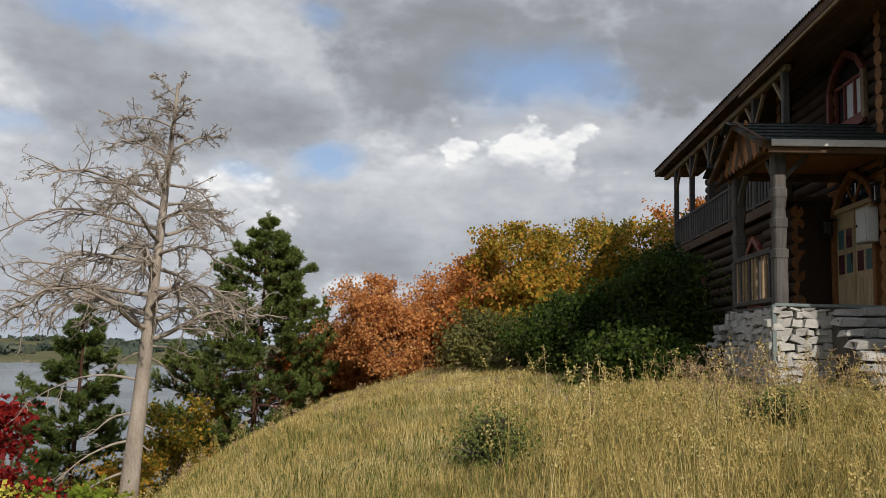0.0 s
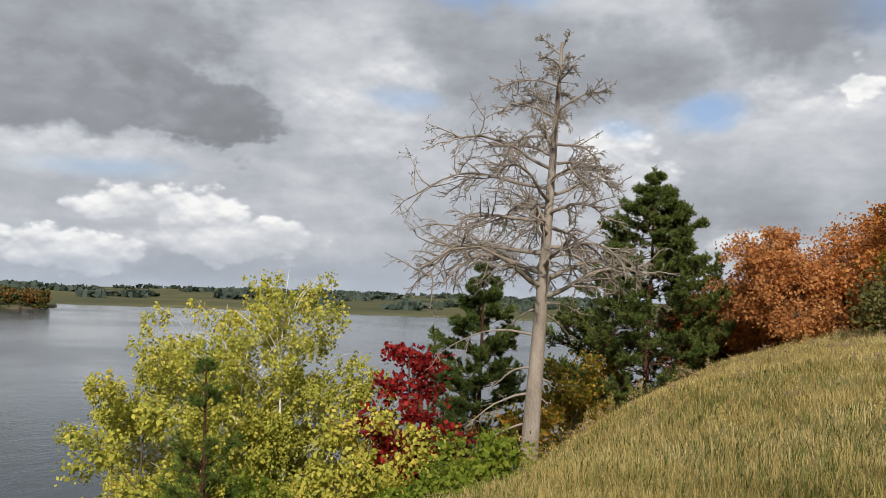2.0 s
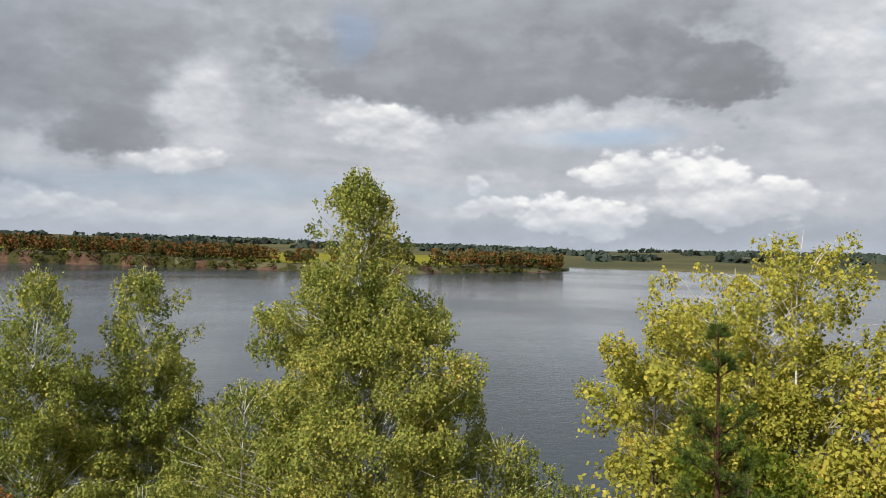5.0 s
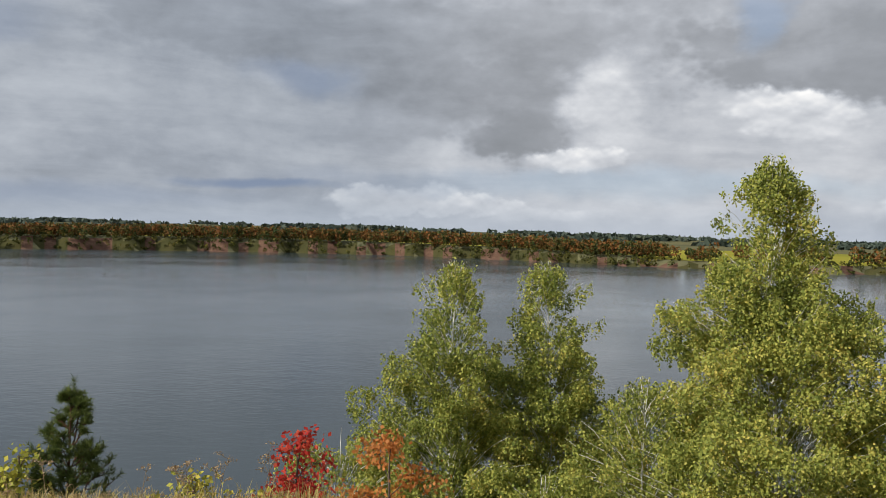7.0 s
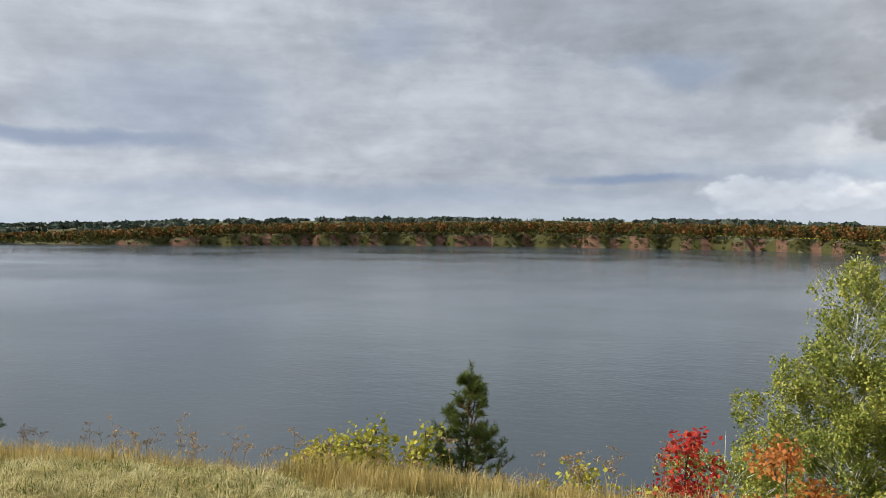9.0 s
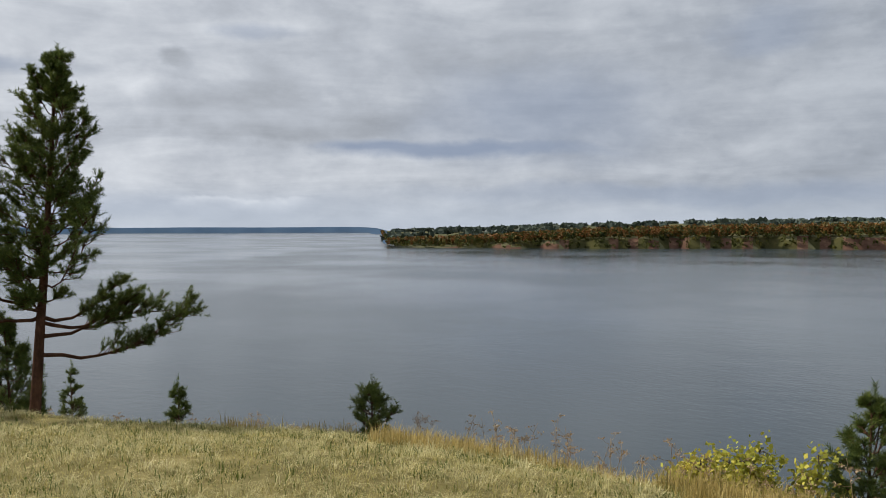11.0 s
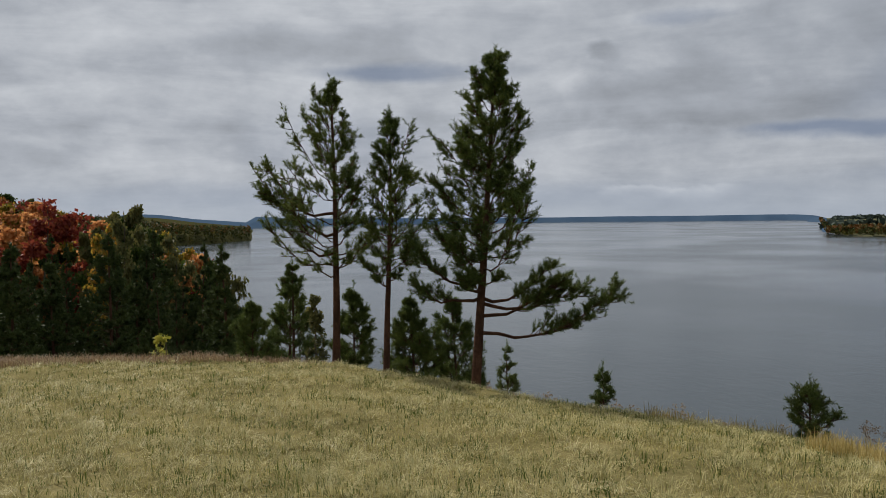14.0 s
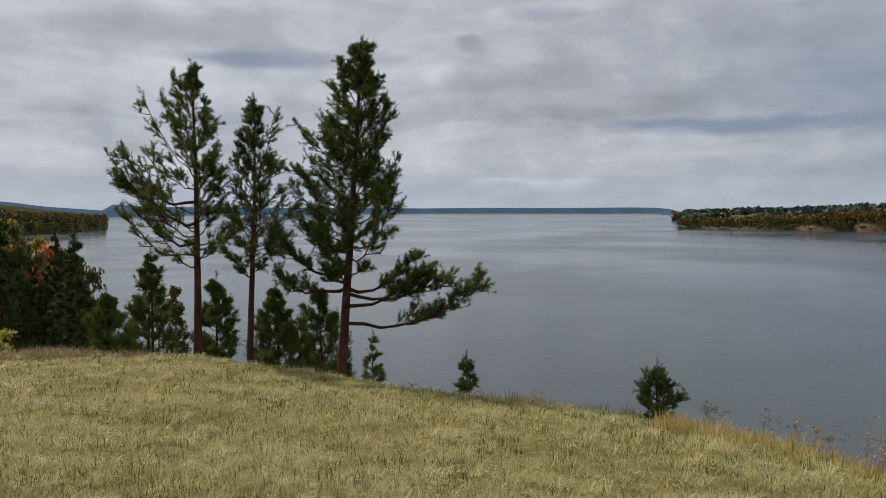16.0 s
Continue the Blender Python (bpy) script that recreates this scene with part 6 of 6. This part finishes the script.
def lay_stones(parent, origin, along, length, z0, z1, seed, deep=0.14):
    """Courses of uneven stones on a face; along is 'x' or 'y'."""
    rng = np.random.default_rng(seed)
    z = z0
    while z < z1 - 0.04:
        h = min(rng.uniform(0.09, 0.19), z1 - z)
        s = -rng.uniform(0, 0.15)
        while s < length:
            w = rng.uniform(0.11, 0.32)
            c = s + w / 2
            if c > length + 0.03:
                break
            ob = child("stone", STONES[rng.integers(9)], parent)
            p = Vector((origin[0] + c, origin[1], z + h / 2)) if along == "x" else Vector((origin[0], origin[1] + c, z + h / 2))
            p += Vector(rng.normal(size=3) * 0.012)
            size = (w * 0.92, deep * rng.uniform(0.8, 1.5), h * 0.93) if along == "x" else (deep * rng.uniform(0.8, 1.5), w * 0.92, h * 0.93)
            ob.matrix_basis = Matrix.Translation(p - base_at) @ pose(0, 0, 0, *(rng.normal(size=3) * 8)) @ Matrix.Diagonal((size[0], size[1], size[2] * rng.uniform(0.84, 1.06), 1))
            s += w * 0.985
        z += h * 0.985


lay_stones(base, (PX0 + 0.05, PY0 + 0.02), "y", PY1 - PY0, 0.85, PZ - 0.05, 720)
lay_stones(base, (PX0 + 0.02, PY0 + 0.05), "x", 1.0, 0.85, PZ - 0.05, 721)
for i in range(9):
    lay_stones(base, (PX0 + 0.05 - 0.06 * (9 - i), PY1 + 0.12 * (9 - i) - 0.3), "y", 0.5, 0.7 + 0.16 * i, 0.86 + 0.16 * i, 730 + i, 0.2)
steps = house_thing("stone_steps", 0, 0, 0, "rough stone steps up to the porch", "steps")
for i in range(8):
    zt = PZ - 0.175 * i
    yy = PY0 - 0.27 * i
    st = plank("step", (4.28, yy - 0.02, zt - 0.6), (6.3, yy + 0.26, zt - 0.05), M_MORTAR, steps, bevel=0.01)
    rng = np.random.default_rng(760 + i)
    s = 4.25
    while s < 6.2:
        w = rng.uniform(0.22, 0.5)
        ob = child("stone", STONES[rng.integers(9)], st)
        ob.matrix_basis = Matrix.Translation(Vector((s + w / 2, yy + 0.02, zt - 0.085)) - Vector((5.29, yy + 0.12, zt - 0.325))) @ pose(0, 0, 0, *(rng.normal(size=3) * 2.5)) @ Matrix.Diagonal((w * 0.98, 0.24, 0.13, 1))
        s += w
plank("floor", (PX0, PY0, PZ - 0.06), (PX1, PY1, PZ), W_GREY, porch, "weathered board floor")
beam("corner_post", (PX0 - 0.01, PY0 - 0.01, 0.9), (PX0 - 0.01, PY0 - 0.01, PZ), 0.07, M_STEEL, porch, "painted steel angle at the corner")
beam("edge_rail", (PX0, PY0 - 0.02, PZ), (PX1, PY0 - 0.02, PZ), 0.05, M_STEEL, porch, "painted steel edge")


def carved_post(x, y, z0, z1):
    """A square post with carved waists."""
    prof = [(0.0, 0.13), (0.30, 0.13), (0.31, 0.145), (0.36, 0.145), (0.37, 0.11), (0.50, 0.125), (0.51, 0.14), (0.565, 0.14), (0.575, 0.115), (0.63, 0.105), (0.70, 0.13), (0.71, 0.14), (0.76, 0.14), (0.77, 0.12), (0.85, 0.12), (0.86, 0.135), (1.0, 0.135)]
    V, F = [], []
    for k, (f, r) in enumerate(prof):
        z = z0 + (z1 - z0) * f
        c = 0.22 * r
        r *= 0.84
        ring = [(r, -r + c), (r, r - c), (r - c, r), (-r + c, r), (-r, r - c), (-r, -r + c), (-r + c, -r), (r - c, -r)]
        V += [(x + a, y + b, z) for a, b in ring]
        if k:
            o = (k - 1) * 8
            F += [(o + i, o + (i + 1) % 8, o + 8 + (i + 1) % 8, o + 8 + i) for i in range(8)]
    F += [tuple(range(7, -1, -1)), tuple(range(len(V) - 8, len(V)))]
    me = bpy.data.meshes.new("post")
    me.from_pydata(V, [], F)
    me.materials.append(W_GREY)
    return child("post", me, porch, "carved weathered post")


EAVE = 4.92
carved_post(3.52, 14.52, PZ, EAVE)
carved_post(3.52, 16.72, PZ, EAVE)
for yy, s in ((14.52, 1), (16.72, -1)):
    beam("brace", (3.52, yy, EAVE - 0.55), (3.52, yy + 0.5 * s, EAVE - 0.02), 0.09, W_GREY, porch)
beam("brace", (3.52, 14.52, EAVE - 0.5), (4.0, 14.52, EAVE - 0.02), 0.08, W_GREY, porch)
beam("handrail", (3.45, 14.6, PZ + 0.92), (3.45, 16.65, PZ + 0.92), 0.10, W_GREY, porch)
beam("bottom_rail", (3.45, 14.6, PZ + 0.10), (3.45, 16.65, PZ + 0.10), 0.08, W_GREY, porch)
for i in range(11):
    yy = 14.78 + i * 0.175
    plank("baluster", (3.42, yy - 0.035, PZ + 0.12), (3.47, yy + 0.035, PZ + 0.90), W_PALE if i % 3 else W_GREY, porch, bevel=0.012)
plate = beam("plate", (3.52, 14.0, EAVE + 0.06), (3.52, 17.2, EAVE + 0.06), 0.14, W_BROWN, porch)
beam("plate", (3.2, 14.5, EAVE + 0.06), (5.5, 14.5, EAVE + 0.06), 0.14, W_BROWN, porch)
beam("plate", (3.2, 16.75, EAVE + 0.06), (5.5, 16.75, EAVE + 0.06), 0.14, W_BROWN, porch)
plank("ceiling_board", (3.3, 14.2, EAVE + 0.13), (5.5, 17.0, EAVE + 0.16), W_ORANGE, porch)
for i in range(14):
    f = i / 13
    y_ = 14.15 + 2.9 * f
    top = EAVE + 0.10 + 0.72 * (1 - abs(2 * f - 1))
    beam("gable_board", (3.26, y_, EAVE + 0.02), (3.26, y_ + (0.22 if f < 0.5 else -0.22) * (1 - abs(2 * f - 1)) * 2, top), 0.02, W_ORANGE if i % 2 else W_BROWN, porch, deep=0.20)


def shingle_slope(y_eave, z_eave, y_ridge, z_ridge, x0, x1):
    rows = 5
    deck = beam("roof_deck", (x0, (y_eave + y_ridge) / 2, (z_eave + z_ridge) / 2 - 0.03), (x1, (y_eave + y_ridge) / 2, (z_eave + z_ridge) / 2 - 0.03), 0.03, W_BROWN, porch, deep=math.hypot(y_eave - y_ridge, z_eave - z_ridge))
    ang = math.atan2(z_ridge - z_eave, y_ridge - y_eave)
    deck.matrix_basis = Matrix.Translation(((x0 + x1) / 2, (y_eave + y_ridge) / 2, (z_eave + z_ridge) / 2 - 0.02)) @ Matrix.Rotation(ang, 4, "X") @ Matrix.Rotation(radians(90), 4, "Y")
    for r in range(rows):
        f = (r + 0.5) / rows
        k = 0
        xx = x0 - 0.02 + (0.11 if r % 2 else 0)
        while xx < x1:
            ob = child("shingle", SHINGLE, porch)
            ob.matrix_basis = Matrix.Translation((xx, y_eave + (y_ridge - y_eave) * f, z_eave + (z_ridge - z_eave) * f + 0.015)) @ Matrix.Rotation(ang + math.copysign(0.06, -math.cos(ang)), 4, "X")
            xx += 0.225


bm = bmesh.new()
bmesh.ops.create_cube(bm, size=1.0)
for v in bm.verts:
    v.co = (v.co.x * (0.215 if v.co.y > 0 else 0.20), v.co.y * 0.40, v.co.z * 0.014)
SHINGLE = bpy.data.meshes.new("shingle")
bm.to_mesh(SHINGLE)
bm.free()
SHINGLE.materials.append(M_SHINGLE)
shingle_slope(14.02, EAVE + 0.10, 15.62, EAVE + 0.80, 3.1, 5.5)
shingle_slope(17.22, EAVE + 0.10, 15.62, EAVE + 0.80, 3.1, 5.5)
beam("eave_board", (3.25, 13.98, EAVE + 0.06), (5.5, 13.98, EAVE + 0.06), 0.035, M_WHITE, porch, "chipped white eave board", 0.11)
beam("eave_board", (3.22, 14.05, EAVE - 0.04), (5.5, 14.05, EAVE - 0.04), 0.05, W_BROWN, porch, "", 0.10)
beam("barge_board", (3.12, 13.98, EAVE + 0.05), (3.12, 15.62, EAVE + 0.78), 0.05, W_BROWN, porch, "", 0.15)
beam("barge_board", (3.12, 17.26, EAVE + 0.05), (3.12, 15.62, EAVE + 0.78), 0.05, W_BROWN, porch, "", 0.15)


def lantern(x, y, z):
    ob = house_thing("wall_lantern", x, y, z, "black iron wall lantern beside the door", "lantern", "porch lanterns")
    for a in (-0.07, 0.07):
        for b in (-0.07, 0.07):
            beam("bar", (a, b, -0.14), (a * 1.2, b * 1.2, 0.14), 0.018, M_IRON, ob)
    plank("base", (-0.08, -0.08, -0.17), (0.08, 0.08, -0.14), M_IRON, ob)
    plank("cap", (-0.11, -0.11, 0.14), (0.11, 0.11, 0.18), M_IRON, ob)
    plank("glass", (-0.06, -0.06, -0.13), (0.06, 0.06, 0.13), G_PANE, ob)
    beam("bracket", (0.05, 0, 0.16), (0.26, 0, 0.16), 0.03, M_IRON, ob)


lantern(5.28, 17.0, 4.05)
lantern(5.28, 14.82, 4.35)
mbox = house_thing("meter_box", 5.26, 15.22, 3.85, "pale grey metal meter box fixed on the log ends", "meter box")
plank("body", (-0.10, -0.21, -0.30), (0.10, 0.21, 0.30), M_BOX, mbox, bevel=0.012)
plank("door", (-0.115, -0.19, -0.28), (-0.10, 0.19, 0.28), M_BOX, mbox, bevel=0.004)
beam("lock", (-0.125, 0.14, -0.02), (-0.125, 0.14, 0.03), 0.02, M_IRON, mbox)

# ---- balcony ----
balcony = house_thing("balcony", 0, 0, 0, "weathered timber balcony under the long eave", "balcony")
BX = 4.66
plank("floor", (BX - 0.04, 17.3, 4.62), (WX - 0.14, 27.2, 4.72), W_BROWN, balcony)
beam("edge_beam", (BX - 0.06, 17.3, 4.62), (BX - 0.06, 27.3, 4.62), 0.12, W_BROWN, balcony, "", 0.22)
beam("handrail", (BX, 17.4, 5.60), (BX, 27.2, 5.60), 0.09, W_GREY, balcony)
beam("bottom_rail", (BX, 17.4, 4.84), (BX, 27.2, 4.84), 0.07, W_GREY, balcony)
for i in range(46):
    yy = 17.55 + i * 0.21
    plank("baluster", (BX - 0.025, yy - 0.05, 4.84), (BX + 0.015, yy + 0.05, 5.58), W_GREY, balcony, bevel=0.014)
for yy in (17.4, 19.3, 21.2, 23.1, 25.1, 27.1):
    beam("post", (BX + 0.02, yy, 4.72), (BX + 0.02, yy, 7.32), 0.14, W_GREY, balcony)
    for s in (-1, 1):
        if 17.4 < yy + s < 27.5:
            beam("brace", (BX + 0.02, yy, 6.62), (BX + 0.02, yy + 0.62 * s, 7.24), 0.075, W_PALE, balcony)
beam("head_beam", (BX + 0.02, 17.2, 7.34), (BX + 0.02, 28.6, 7.34), 0.14, W_PALE, balcony)
beam("side_rail", (BX, 27.2, 5.60), (WX, 27.2, 5.60), 0.09, W_GREY, balcony)

# ---- roof ----
EZ, EX, RX, RZ = 7.56, 4.38, 9.1, 11.0
roof = house_thing("roof", 0, 0, 0, "dark corrugated sheet roof with brown boarded eaves", "roof")
roof["kind"] = "structure"


def sheet(x0, z0, x1, z1, y0, y1):
    k = int((y1 - y0) / 0.0375)
    y = np.linspace(y0, y1, k)
    lift = 0.022 * np.cos((y - y0) / 0.15 * 2 * np.pi)
    q = np.linspace(0, 1, 3)
    V = np.stack([np.stack([np.full(k, x0 + (x1 - x0) * f), y, z0 + (z1 - z0) * f + lift], -1) for f in q] +
                 [np.stack([np.full(k, x0 + (x1 - x0) * f), y, z0 + (z1 - z0) * f + lift - 0.008], -1) for f in q]).reshape(-1, 3)
    i = np.arange(k - 1)
    F = [np.stack([a * k + i, a * k + i + 1, (a + 1) * k + i + 1, (a + 1) * k + i], -1) for a in (0, 1, 3, 4)]
    F.append(np.stack([i, i + 1, 3 * k + i + 1, 3 * k + i], -1))
    return child("roof_sheet", mesh("roof_sheet", V, np.concatenate(F), M_TIN), roof)


sheet(EX - 0.06, EZ + 0.07, RX, RZ + 0.1, 10.2, 28.95)
sheet(13.8, EZ + 0.07, RX, RZ + 0.1, 10.2, 28.95)
for i in range(6):
    xx = EX + 0.05 + i * 0.225
    plank("soffit_board", (xx, 10.4, EZ - 0.10 + i * 0.0), (xx + 0.215, 28.8, EZ - 0.075), W_BROWN, roof, bevel=0.006)
beam("fascia", (EX, 10.3, EZ - 0.02), (EX, 28.9, EZ - 0.02), 0.04, W_BROWN, roof, "", 0.20)
beam("drip_board", (EX + 0.02, 10.3, EZ - 0.14), (EX + 0.02, 19.5, EZ - 0.14), 0.05, W_PALE, roof, "pale worn board under the eave", 0.09)
for y_ in (11.0, 27.05):
    gable = plank("gable", (5.6, y_ - 0.05, EZ - 0.1), (12.6, y_ + 0.05, RZ - 0.05), W_LOG, roof, bevel=0)
    me = gable.data
    for v in me.vertices:
        if v.co.z > 0:
            v.co.x *= 0.02
plank("barge_soffit", (EX, 27.1, EZ - 0.14), (5.6, 28.8, EZ - 0.11), W_BROWN, roof)
